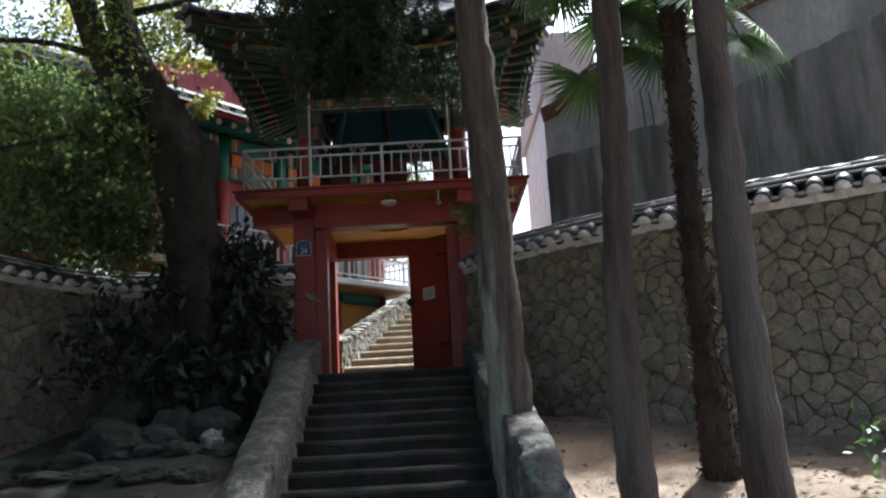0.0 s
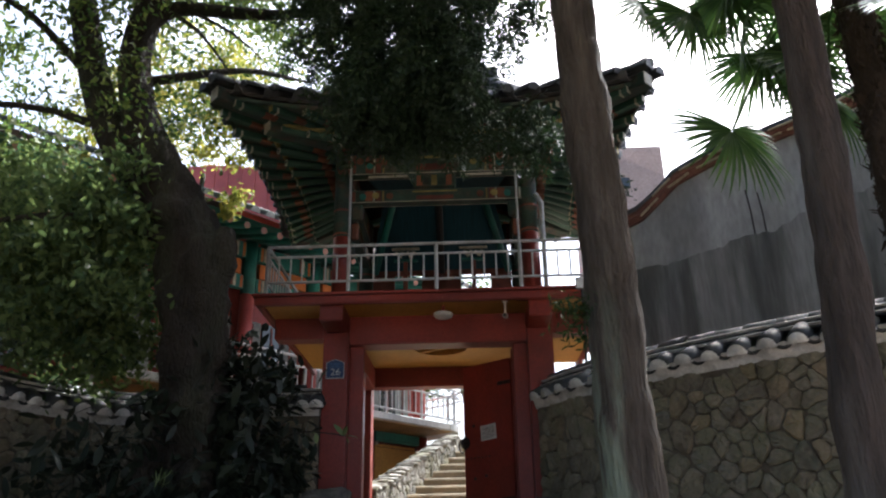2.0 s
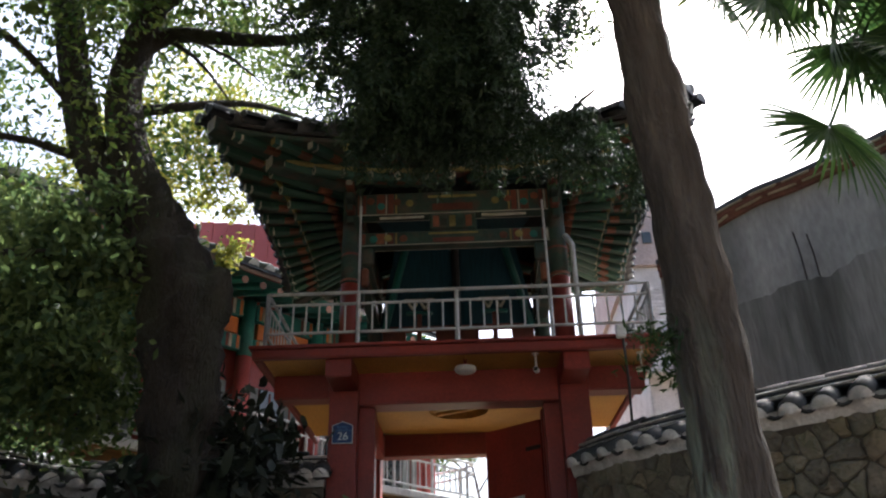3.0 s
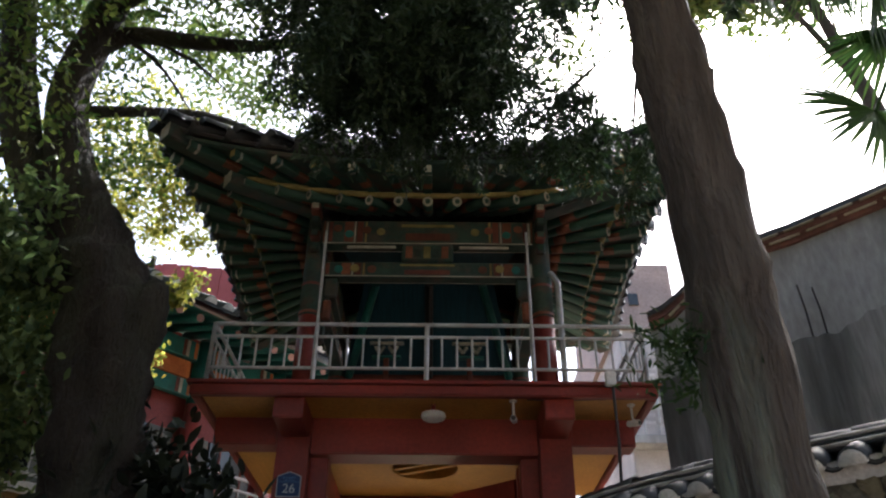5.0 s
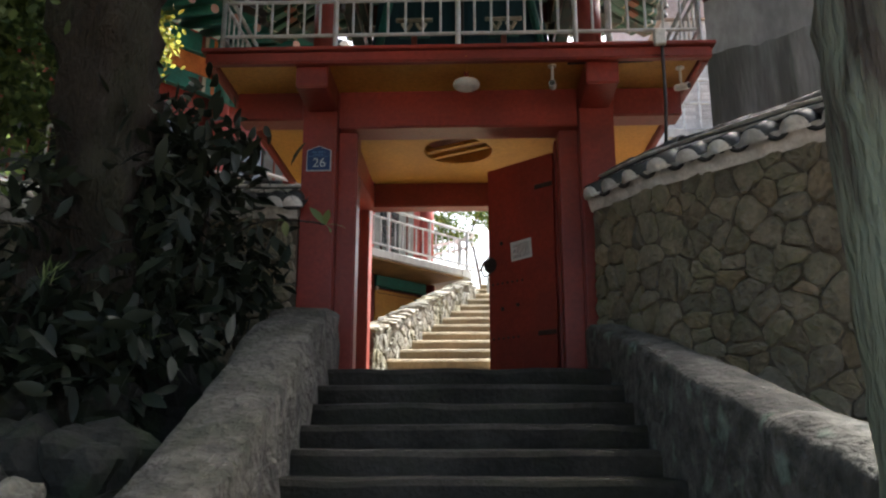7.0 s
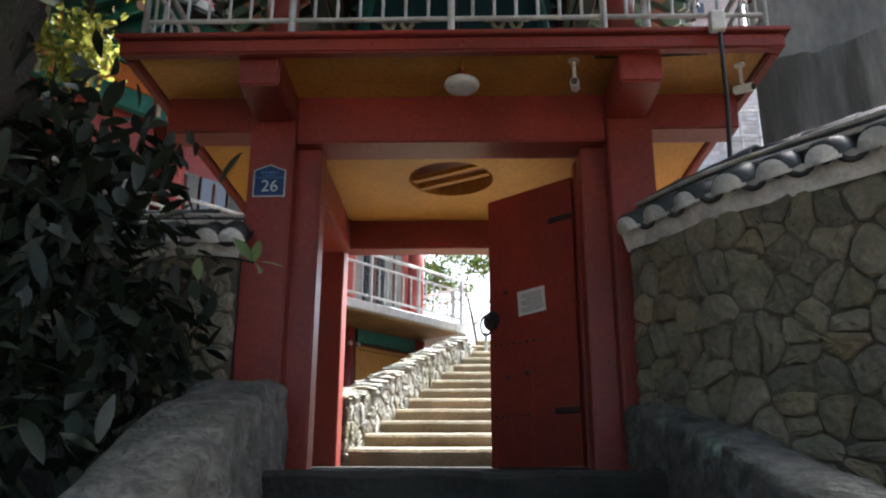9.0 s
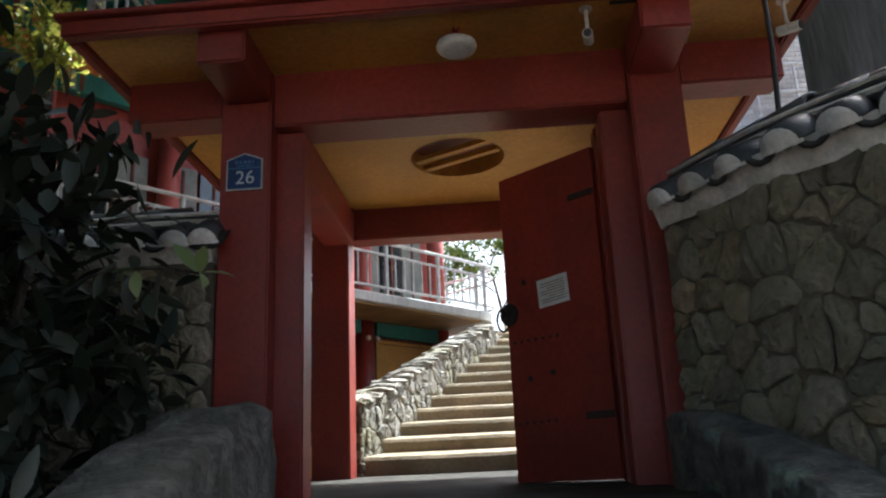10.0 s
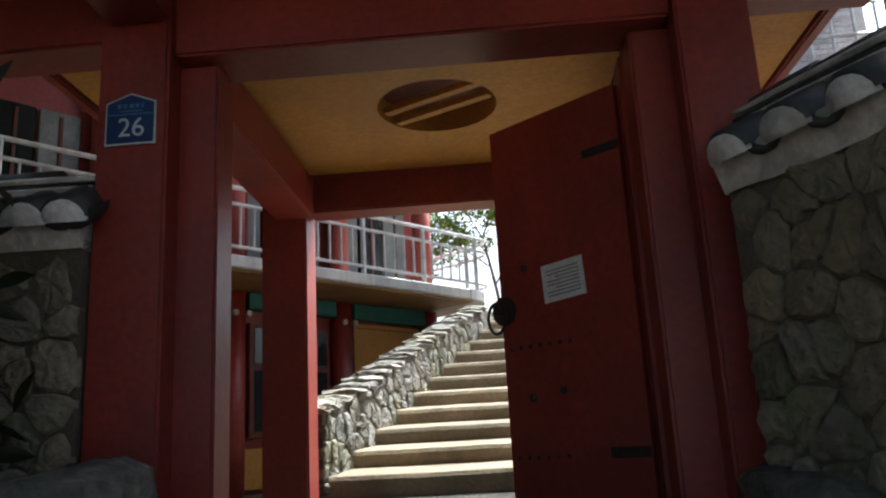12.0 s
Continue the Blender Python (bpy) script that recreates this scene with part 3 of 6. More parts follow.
def kerb_wall(name, label, rows, material):
    """A lumpy rendered wall beside the stairs: rows of y, inner x, outer x, top."""
    t = thing(name, label, "kerb wall", kind="structure")
    path = []
    for (a, b) in zip(rows, rows[1:]):
        n = max(2, int(abs(b[0] - a[0]) / 0.07))
        path += [tuple(a[j] + (b[j] - a[j]) * i / n for j in range(4)) for i in range(n)]
    path.append(rows[-1])
    sgn = 1 if rows[0][2] > rows[0][1] else -1
    verts, faces = [], []
    for y, xi, xo, z in path:
        w = xo - xi
        prof = ((xi, z - 1.3), (xi, z - 0.5), (xi, z - 0.25), (xi, z - 0.035), (xi + w * 0.05, z - 0.004), (xi + w * 0.35, z + 0.008), (xi + w * 0.7, z + 0.004), (xi + w * 0.95, z - 0.012), (xo, z - 0.05), (xo + sgn * 0.04, z - 0.5), (xo + sgn * 0.06, z - 1.3))
        for x, zz in prof:
            q = Vector((x, y, zz))
            d = 0.04 * noise.noise(q * 2.6) + 0.03 * noise.noise(q * 8.0) + 0.02 * noise.noise(q * 19.0)
            verts.append((x - sgn * d, y + d * 0.5, zz + d * 0.9))
    m = 11
    for i in range(len(path) - 1):
        for j in range(m - 1):
            p, q = i * m + j, i * m + j + m
            faces.append((p, q, q + 1, p + 1))
    faces += [tuple(range(m)), tuple((len(path) - 1) * m + j for j in reversed(range(m)))]
    put_mesh("kerb_body", verts, faces, material, t, smooth=True)
    return t


kerb_wall("kerb_wall_west", "lumpy grey rendered kerb wall with moss beside the steps", [(10.30, -0.93, -1.30, 2.70), (9.78, -0.93, -1.36, 2.68), (9.70, -0.93, -1.36, 2.60), (9.2, -0.90, -1.36, 2.46), (8.3, -0.84, -1.24, 2.12), (7.3, -0.80, -1.18, 1.70), (6.2, -0.77, -1.12, 1.27), (5.5, -0.76, -1.1, 1.0), (4.6, -0.76, -1.1, 0.66), (3.7, -0.76, -1.1, 0.36)], M_CHEEK)
kerb_wall("kerb_wall_east", "lumpy grey rendered kerb wall with flaking green paint", [(10.3, 1.00, 1.35, 2.58), (9.9, 1.02, 1.36, 2.55), (9.8, 1.06, 1.37, 2.48), (9.06, 1.09, 1.40, 2.33), (8.3, 1.10, 1.42, 2.15), (7.6, 1.11, 1.43, 1.97), (6.9, 1.13, 1.46, 1.80), (6.0, 1.16, 1.48, 1.60), (5.0, 1.20, 1.46, 1.40), (4.3, 1.22, 1.46, 1.16), (3.6, 1.22, 1.46, 0.75)], M_CHEEK_E)

# ---- stone boundary walls with tiled copings ----
LINE_E = [(1.10, 10.28), (1.42, 9.62), (2.05, 8.82), (2.80, 8.12), (3.8, 7.32), (4.9, 6.6), (7.0, 5.2), (11.0, 2.4)]
LINE_W = [(-5.2, 4.2), (-4.3, 8.2), (-4.05, 9.1), (-3.5, 9.95), (-2.9, 10.34), (-1.34, 10.42)]


def base_e(s):
    return float(np.interp(s, (0, 1.5, 3.0, 9), (3.57, 3.525, 3.515, 3.47)))


def base_w(s):
    return float(np.interp(s, (0, 6.0, 7.6, 9), (3.43, 3.44, 3.57, 3.59)))


def low_e(s):
    p, d = line_at(LINE_E, s)
    return side_height(p.y) - 0.1


def low_w(s):
    p, d = line_at(LINE_W, s)
    return side_height(p.y) - 0.1


tile_coping("tile_coping_east", "dark roof tile coping with white plastered tile ends", LINE_E, base_e, 0.45)
tile_coping("tile_coping_west", "dark roof tile coping with white plastered ends", LINE_W, base_w, 0.45)

# ---- gate ----
gate = thing("temple_gate", "dark red painted temple gate with an ochre ceiling", "gate")


def timber(name, x0, x1, y0, y1, z0, z1, material, parent, label="", bevel=0.012, m=None):
    return part(name, box(x0, x1, y0, y1, z0, z1, bevel, m, seg=2), material, parent, label)


for sg in (-1, 1):
    a, b = sorted((sg * 1.04, sg * 1.335))
    timber("front_pillar", a, b, 10.46, 10.80, 2.05, 4.72, M_RED, gate)
    a, b = sorted((sg * 0.875, sg * 1.06))
    timber("door_jamb", a, b, 10.60, 10.80, 2.05, 4.364, M_RED, gate)
    a, b = sorted((sg * 1.075, sg * 1.40))
    timber("rear_post", a, b, 13.0, 13.3, 2.1, 4.71, M_RED, gate)
    a, b = sorted((sg * 1.02, sg * 1.30))
    timber("side_beam", a, b, 10.84, 13.02, 4.36, 4.66, M_RED, gate)
    a, b = sorted((sg * 1.04, sg * 1.30))
    timber("outrigger", a, b, 9.95, 10.455, 4.50, 4.715, M_RED, gate, "dark red bracket beam under the soffit")
    a, b = sorted((sg * 1.34, sg * 1.93))
    timber("cross_outrigger", a, b, 10.50, 10.74, 4.45, 4.715, M_RED, gate)
timber("front_lintel", -1.035, 1.035, 10.50, 10.80, 4.365, 4.715, M_RED, gate)
timber("rear_lintel", -1.07, 1.07, 13.02, 13.26, 4.405, 4.70, M_RED, gate)
timber("door_sill", 0.30, 0.875, 10.84, 10.94, 2.255, 2.275, M_STEP, gate, "thin pale sill strip")

timber("door_stop", 0.862, 1.03, 10.803, 10.95, 2.26, 4.36, M_RED, gate)

# ceiling with a round vent
cb = bmesh.new()
ring_in = [Vector((-0.02 + 0.36 * math.cos(a), 11.97 + 0.38 * math.sin(a))) for a in [2 * math.pi * k / 40 for k in range(40)]]


def to_edge(c):
    d = c - Vector((-0.02, 11.97))
    k = min(1.02 / abs(d.x) if abs(d.x) > 1e-6 else 99, (1.05 if d.y > 0 else 1.17) / abs(d.y) if abs(d.y) > 1e-6 else 99)
    return Vector((-0.02, 11.97)) + d * k


lo = [cb.verts.new((p.x, p.y, 4.69)) for p in ring_in]
eo = [cb.verts.new((to_edge(p).x, to_edge(p).y, 4.69)) for p in ring_in]
hi = [cb.verts.new((p.x, p.y, 4.83)) for p in ring_in]
for k in range(40):
    j = (k + 1) % 40
    cb.faces.new((lo[k], lo[j], eo[j], eo[k]))
    cb.faces.new((lo[k], hi[k], hi[j], lo[j]))
part("passage_ceiling", cb, M_OCHRE, gate, "ochre yellow ceiling with a round opening")
timber("vent_cover", -0.45, 0.41, 11.5, 12.44, 4.832, 4.845, M_RAFRED, gate, "dark cover above the round opening")
for o in (-0.10, 0.10):
    timber("vent_slat", -0.37, 0.37, -0.03, 0.03, 4.70, 4.74, M_OCHRE, gate, "ochre bar across the round opening", 0.004, pose(-0.02, 11.97 + o, 0, 0, 0, -30))
# soffit and slab edge
timber("soffit_front", -1.94, 1.94, 9.93, 10.515, 4.705, 4.735, M_SOFFIT, gate, "shaded ochre soffit boards", 0.0)
for sg in (-1, 1):
    a, b = sorted((sg * 1.03, sg * 1.94))
    timber("soffit_side", a, b, 10.52, 13.0, 4.702, 4.735, M_OCHRE, gate, "ochre side soffit", 0.0)
timber("balcony_kerb", -1.95, 1.95, 9.945, 10.115, 4.77, 4.79, M_STEP, gate, "grey balcony edge", 0.0)
timber("balcony_slab", -1.95, 1.95, 10.12, 13.3, 4.85, 4.872, M_STEP, gate, "grey balcony floor", 0.0)
timber("fascia_front", -2.02, 2.02, 9.86, 9.94, 4.67, 4.765, M_RED, gate, "dark red fascia board", 0.012)
timber("fascia_lip", -2.05, 2.05, 9.83, 9.944, 4.768, 4.80, M_RED, gate, "", 0.006)
for sg in (-1, 1):
    a, b = sorted((sg * 1.95, sg * 2.02))
    timber("fascia_side", a, b, 9.946, 13.3, 4.67, 4.80, M_RED, gate)

# door leaf standing open
HINGE = Vector((0.86, 10.93, 0))
FREE = Vector((0.292, 11.44, 0))
ang = math.degrees(math.atan2(FREE.y - HINGE.y, FREE.x - HINGE.x))
LEAF = (FREE - HINGE).length
door = thing("door_leaf", "open dark red plank door with iron studs and straps", "door", m=pose(HINGE.x, HINGE.y, 2.285, 0, 0, ang))
for k in range(4):
    w = LEAF / 4
    part("plank", box(w * k, w * (k + 1), -0.025 + 0.001 * (k % 2), 0.025 - 0.0008 * (k % 2), 0.0, 1.985, 0.0007), M_RED, door)
for z in (0.28, 0.55, 1.02):
    part("ledge", box(0.02, LEAF - 0.02, -0.060, -0.028, z - 0.05, z + 0.05, 0.006), M_RED, door, "dark red rear ledge")
for z, n in ((0.35, 6), (0.86, 7)):
    for k in range(n):
        share("iron_stud", bpy.data.meshes.get("iron_stud") or mesh_of(lathe([(0.012, 0), (0.011, 0.006), (0.006, 0.010)], 8), "iron_stud", M_BLACK), pose(LEAF - 0.05 - k * 0.058, 0.025, z, -90, 0, 0), door, "black iron stud")
for x, z in ((LEAF - 0.16, 0.62), (LEAF - 0.34, 0.64), (LEAF - 0.16, 1.24)):
    share("iron_boss", bpy.data.meshes.get("iron_boss") or mesh_of(lathe([(0.02, 0), (0.018, 0.01), (0.008, 0.016)], 10), "iron_boss", M_BLACK), pose(x, 0.025, z, -90, 0, 0), door, "black iron boss")
for z in (0.36, 1.70):
    part("strap_hinge", box(0.0, 0.20, 0.026, 0.036, z - 0.022, z + 0.022, 0.005), M_BLACK, door, "black iron strap hinge")
plate = part("ring_plate", lathe([(0.075, 0), (0.07, 0.012), (0.03, 0.022), (0.026, 0.05)], 20), M_BLACK, door, "round black iron ring plate")
plate.matrix_basis = pose(LEAF - 0.02, 0.026, 1.05, -90, 0, 0)
ring = part("pull_ring", tube([(0.055 * math.cos(a), 0, 0.075 * math.sin(a)) for a in [2 * math.pi * k / 18 for k in range(19)]], 0.008, 6), M_BLACK, plate, "iron pull ring")
ring.matrix_basis = pose(0, 0.04, 0.06, 90, 0, 0)
notice = thing("paper_notice", "white printed paper notice taped on the door", "notice")
notice.matrix_basis = pose(HINGE.x, HINGE.y, 2.285, 0, 0, ang)
part("sheet", box(0.19, 0.43, 0.027, 0.030, 1.07, 1.25, 0.0, m=pose(0, 0, 0, 0, 3, 0)), M_PAPER, notice)
for k in range(8):
    part("text_line", box(0.215, 0.405 - (0.05 if k % 3 == 2 else 0), 0.0304, 0.0309, 1.095 + k * 0.017, 1.101 + k * 0.017, 0.0, m=pose(0, 0, 0, 0, 3, 0)), M_INK, notice, "unreadable line of print")

# house number plate
sign = thing("number_plate", "blue house-shaped number plate reading 26", "sign", m=pose(-1.185, 10.447, 3.96))
pent = [(-0.105, 0), (0.105, 0), (0.105, 0.185), (0, 0.225), (-0.105, 0.185)]


def plate_mesh(k, y0, y1):
    b = bmesh.new()
    c = (0, 0.1)
    f = [b.verts.new((c[0] + (x - c[0]) * k[0], y0, c[1] + (z - c[1]) * k[1])) for x, z in pent]
    g = [b.verts.new((v.co.x, y1, v.co.z)) for v in f]
    b.faces.new(f)
    b.faces.new(g[::-1])
    for i in range(5):
        b.faces.new((f[i], g[i], g[(i + 1) % 5], f[(i + 1) % 5]))
    bmesh.ops.recalc_face_normals(b, faces=b.faces[:])
    return b


part("plate_rim", plate_mesh((1, 1), -0.002, 0.010), M_SIGNW, sign, "white enamel rim")
part("plate_field", plate_mesh((0.93, 0.93), -0.005, -0.001), M_BLUE, sign, "navy enamel field")
part("rule", box(-0.095, 0.095, -0.0065, -0.0045, 0.128, 0.133, 0), M_SIGNB, sign)
for k, w in enumerate((0.02, 0.018, 0.022, 0.02, 0.012)):
    part("small_character", box(-0.055 + k * 0.025, -0.055 + k * 0.025 + w * 0.8, -0.0065, -0.0045, 0.158, 0.176, 0), M_SIGNB, sign, "unreadable small blue character")
part("small_rule", box(-0.05, 0.05, -0.0065, -0.0045, 0.142, 0.147, 0), M_SIGNB, sign)


def word(text, size, m, material, parent, name, depth=0.0008):
    cu = bpy.data.curves.new(name, "FONT")
    cu.body, cu.size, cu.extrude, cu.align_x = text, size, depth, "CENTER"
    tmp = new(name, cu)
    me = bpy.data.meshes.new_from_object(tmp.evaluated_get(bpy.context.evaluated_depsgraph_get()))
    bpy.data.objects.remove(tmp)
    me.materials.clear()
    me.materials.append(material)
    return share(name, me, m, parent)


word("26", 0.115, pose(0.005, -0.006, 0.035, 90, 0, 0), M_SIGNW, sign, "number")

# fixtures under the soffit
lamp = thing("ceiling_lamp", "round white ceiling lamp under the soffit", "lamp", m=pose(0.08, 10.14, 4.56))
part("lamp_body", lathe([(0.09, 0.0), (0.105, 0.012), (0.112, 0.03), (0.105, 0.05), (0.05, 0.058)], 28), M_WHITE, lamp, "", True)
part("lamp_lens", lathe([(0.05, -0.006), (0.075, -0.004), (0.09, 0.004)], 24), M_SIGNW, lamp, "pale lens")
part("stem", tube([(0, 0, 0.055), (0, 0, 0.15)], 0.02, 10), M_RED, lamp, "short red painted stem")
part("cable", tube([(0, 0, 0.13), (0.0, -0.1, 0.145), (0, -0.28, 0.148)], 0.008, 6), M_SOFFIT, lamp)


def camera_unit(x, y, turn, name="security_camera"):
    t = thing(name, "small white security camera on a stem", "security camera", m=pose(x, y, 4.705, 0, 0, turn))
    part("base", lathe([(0.035, -0.012), (0.035, 0.0)], 14), M_WHITE, t)
    part("arm", tube([(0, 0, -0.01), (0, 0, -0.13), (0, -0.02, -0.16)], 0.011, 8), M_WHITE, t)
    part("barrel", tube([(0, 0.05, -0.165), (0, -0.07, -0.185)], 0.028, 12), M_WHITE, t)
    part("lens", tube([(0, -0.072, -0.1853), (0, -0.078, -0.1865)], 0.022, 12), M_BLACK, t, "black lens")


camera_unit(0.78, 10.05, -10)
camera_unit(1.83, 10.12, 40)
jb = thing("junction_box", "white junction box on the fascia edge", "junction box", m=pose(1.60, 9.825, 4.76))
part("lid", box(-0.045, 0.045, -0.06, 0.0, -0.02, 0.11, 0.008), M_WHITE, jb)
part("conduit", tube([(0.02, -0.01, -0.02), (0.02, 0.0, -0.5), (0.0, 0.02, -0.92)], 0.014, 8), M_BLACK, jb, "dark grey conduit")
wire = thing("soffit_cable", "thin dark cable along the soffit", "cable")
part("run", tube([(0.9, 10.0, 4.695), (1.2, 9.99, 4.69), (1.58, 9.96, 4.69)], 0.009, 6), M_BLACK, wire)

# ---- upper pavilion ----
rail = thing("balustrade", "weathered white steel balustrade round the balcony", "balustrade")


def rail_run(x0, y0, x1, y1, posts):
    a, b = Vector((x0, y0, 0)), Vector((x1, y1, 0))
    for z, r in ((5.41, 0.020), (5.285, 0.016), (4.975, 0.016)):
        part("rail", tube([(a.x, a.y, z), (b.x, b.y, z)], r, 8), M_RAIL, rail)
    for t in posts:
        p = a.lerp(b, t)
        part("rail_post", tube([(p.x, p.y, 4.79), (p.x, p.y, 5.41)], 0.022, 8), M_RAIL, rail)
    for t0, t1 in zip(posts, posts[1:]):
        n = max(1, round((b - a).length * (t1 - t0) / 0.14))
        for k in range(1, n):
            p = a.lerp(b, t0 + (t1 - t0) * k / n)
            part("baluster", tube([(p.x, p.y, 4.975), (p.x, p.y, 5.285)], 0.011, 6), M_RAIL, rail)


rail_run(-1.93, 9.99, 1.97, 9.99, (0, 0.24, 0.4985, 0.744, 1))
rail_run(-1.93, 9.99, -1.93, 13.2, (0, 0.33, 0.66, 1))
rail_run(1.97, 9.99, 1.97, 13.2, (0, 0.33, 0.66, 1))
for x in (-0.99, 0.97):
    p = thing("steel_pole", "thin grey steel pole from the rail to the eaves", "pole")
    part("shaft", tube([(x, 9.955, 4.79), (x, 9.955, 6.42)], 0.013, 8), M_RAIL, p)
dp = thing("downpipe", "pale plastic rain pipe beside a column", "rain pipe")
part("shaft", tube([(1.27, 10.14, 4.872), (1.27, 10.12, 5.95), (1.22, 10.2, 6.1)], 0.03, 10), M_RAIL, dp)

pav = thing("pavilion", "painted wooden bell pavilion with a curved tiled roof", "pavilion")
PX, PY = 1.13, (10.28, 12.55)
YC = (PY[0] + PY[1]) / 2
for sx in (-1, 1):
    for y in PY:
        part("column", tube([(sx * PX, y, 4.872), (sx * PX, y, 5.62)], 0.105, 16), M_RED, pav, "red painted column foot", True)
        part("column_head", tube([(sx * PX, y, 5.62), (sx * PX, y, 6.78)], 0.106, 16), M_PAVG, pav, "teal painted column head", True)
        for z, mm in ((5.64, M_MOTO), (5.95, M_RAFRED)):
            part("column_band", tube([(sx * PX, y, z), (sx * PX, y, z + 0.03)], 0.110, 16), mm, pav, "painted band round the column")


def painted_beam(p0, p1, h, d, parent, z):
    """A beam with painted end motifs and a central panel."""
    a, b = Vector((p0[0], p0[1], z)), Vector((p1[0], p1[1], z))
    l = (b - a).length
    u = (b - a) / l
    m = Matrix.Translation(a) @ Matrix((u, Vector((-u.y, u.x, 0)), Vector((0, 0, 1)))).transposed().to_4x4()
    part("tie_beam", box(0, l, -d / 2, d / 2, 0, h, 0.008, m), M_PAVG, parent, "green tie beam with painted motifs")
    for s in (-1, 1):
        y0, y1 = sorted((s * (d / 2 + 0.001), s * (d / 2 + 0.006)))
        for x, w, mm in ((0.03, 0.05, M_MOTO), (0.09, 0.02, M_MOTIFW), (0.12, 0.04, M_RAFRED), (0.17, 0.10, M_PAVG), (0.28, 0.09, M_MOTO), (0.38, 0.015, M_MOTIFW), (0.41, 0.06, M_RAFRED), (0.49, 0.02, M_YELLOW)):
            if x + w > l * 0.32 + 0.2:
                break
            zz = 0.012 + 0.02 * ((x * 37) % 1)
            for xx in (x, l - x - w):
                part("motif", box(xx, xx + w, y0, y1, zz, h - zz, 0.0, m), mm, parent)
        if l > 1.6:
            part("motif", box(l * 0.38, l * 0.62, y0, y1, h * 0.72, h * 0.84, 0.0, m), M_YELLOW, parent)
            part("motif", box(l * 0.40, l * 0.60, y0, y1, h * 0.15, h * 0.45, 0.0, m), M_RAFRED, parent)
            part("motif", box(l * 0.02, l * 0.98, y0, y1, 0.0, 0.010, 0.0, m), M_MOTIFW, parent)


for z, h, d in ((6.06, 0.17, 0.13), (6.44, 0.28, 0.15)):
    for y in PY:
        painted_beam((-PX, y), (PX, y), h, d, pav, z)
    for x in (-PX, PX):
        painted_beam((x, PY[0]), (x, PY[1]), h, d, pav, z)
for y in PY:
    part("centre_block", box(-0.26, 0.26, y - 0.09, y + 0.09, 6.232, 6.438, 0.02), M_PAVG, pav, "carved block between the beams")
    for k in range(5):
        part("block_motif", box(-0.22 + 0.09 * k, -0.15 + 0.09 * k, y - 0.098, y - 0.0905, 6.26 + 0.02 * (k % 2), 6.40 - 0.03 * (k % 2), 0.004), (M_MOTO, M_PAVG, M_YELLOW, M_PAVG, M_MOTO)[k], pav)
    for sx in (-1, 1):
        part("white_slat", box(sx * 0.32 if sx > 0 else -0.82, 0.82 if sx > 0 else -0.32, y - 0.05, y - 0.03, 6.405, 6.436, 0.003), M_MOTIFW, pav)
# curved knee brackets, bracket arms and hanging board
for sx in (-1, 1):
    for k, (z, w) in enumerate(((5.35, 0.05), (5.6, 0.09), (5.85, 0.14))):
        part("knee_bracket", box(*sorted((sx * (PX - 0.11), sx * (PX - 0.11 - w))), PY[0] - 0.03, PY[0] + 0.03, z, z + 0.22, 0.02), (M_PAVG, M_MOTO, M_PAVG)[k], pav, "carved bracket on the column")
    for k in range(4):
        zz = 6.30 + 0.13 * k
        part("bracket_arm", box(sx * PX - 0.05, sx * PX + 0.05, PY[0] - 0.17 - 0.05 * k, PY[0] - 0.10, zz, zz + 0.085, 0.015), (M_PAVG, M_RAFRED)[k % 2], pav)
        part("bracket_tip", box(sx * PX - 0.035, sx * PX + 0.035, PY[0] - 0.185 - 0.05 * k, PY[0] - 0.172 - 0.05 * k, zz + 0.01, zz + 0.075, 0.004), M_MOTIFW if k == 3 else M_PAVG, pav)
ME_FLOWER = [mesh_of(lathe([(0.045, 0), (0.045, 0.004), (0.02, 0.007)], 10), "flower_motif", mm) for mm in (M_MOTO, M_YELLOW, M_TEAL)]
for x, z, k in ((0.62, 6.60, 0), (0.80, 6.55, 2), (0.48, 6.58, 1), (0.92, 6.62, 0), (0.55, 6.14, 0), (0.72, 6.15, 1), (0.88, 6.14, 2)):
    for sx in (-1, 1):
        share("flower_motif", ME_FLOWER[k], pose(sx * x, PY[0] - (0.083 if z > 6.4 else 0.073), z, 90, 0, 0), pav, "painted flower on the beam")
# board ceiling inside, sloping, with beams
v = [(-1.05, 12.5, 6.02), (1.05, 12.5, 6.02), (0.75, 11.5, 6.75), (-0.75, 11.5, 6.75), (-1.05, 10.4, 6.70), (1.05, 10.4, 6.70)]
put_mesh("board_ceiling", v, [(0, 3, 2, 1), (3, 4, 5, 2)], M_TEALDK, pav, "deep blue-green board ceiling")
for x0, x1 in ((-0.03, -0.03), (-0.62, -0.98), (0.62, 0.98)):
    part("ceiling_rib", tube([(x0 if x0 != x1 else 0, 11.5, 6.71), (x1 if x0 != x1 else 0, 12.48, 5.98)], 0.05, 8), M_TEAL if x0 != x1 else M_BLACK, pav)
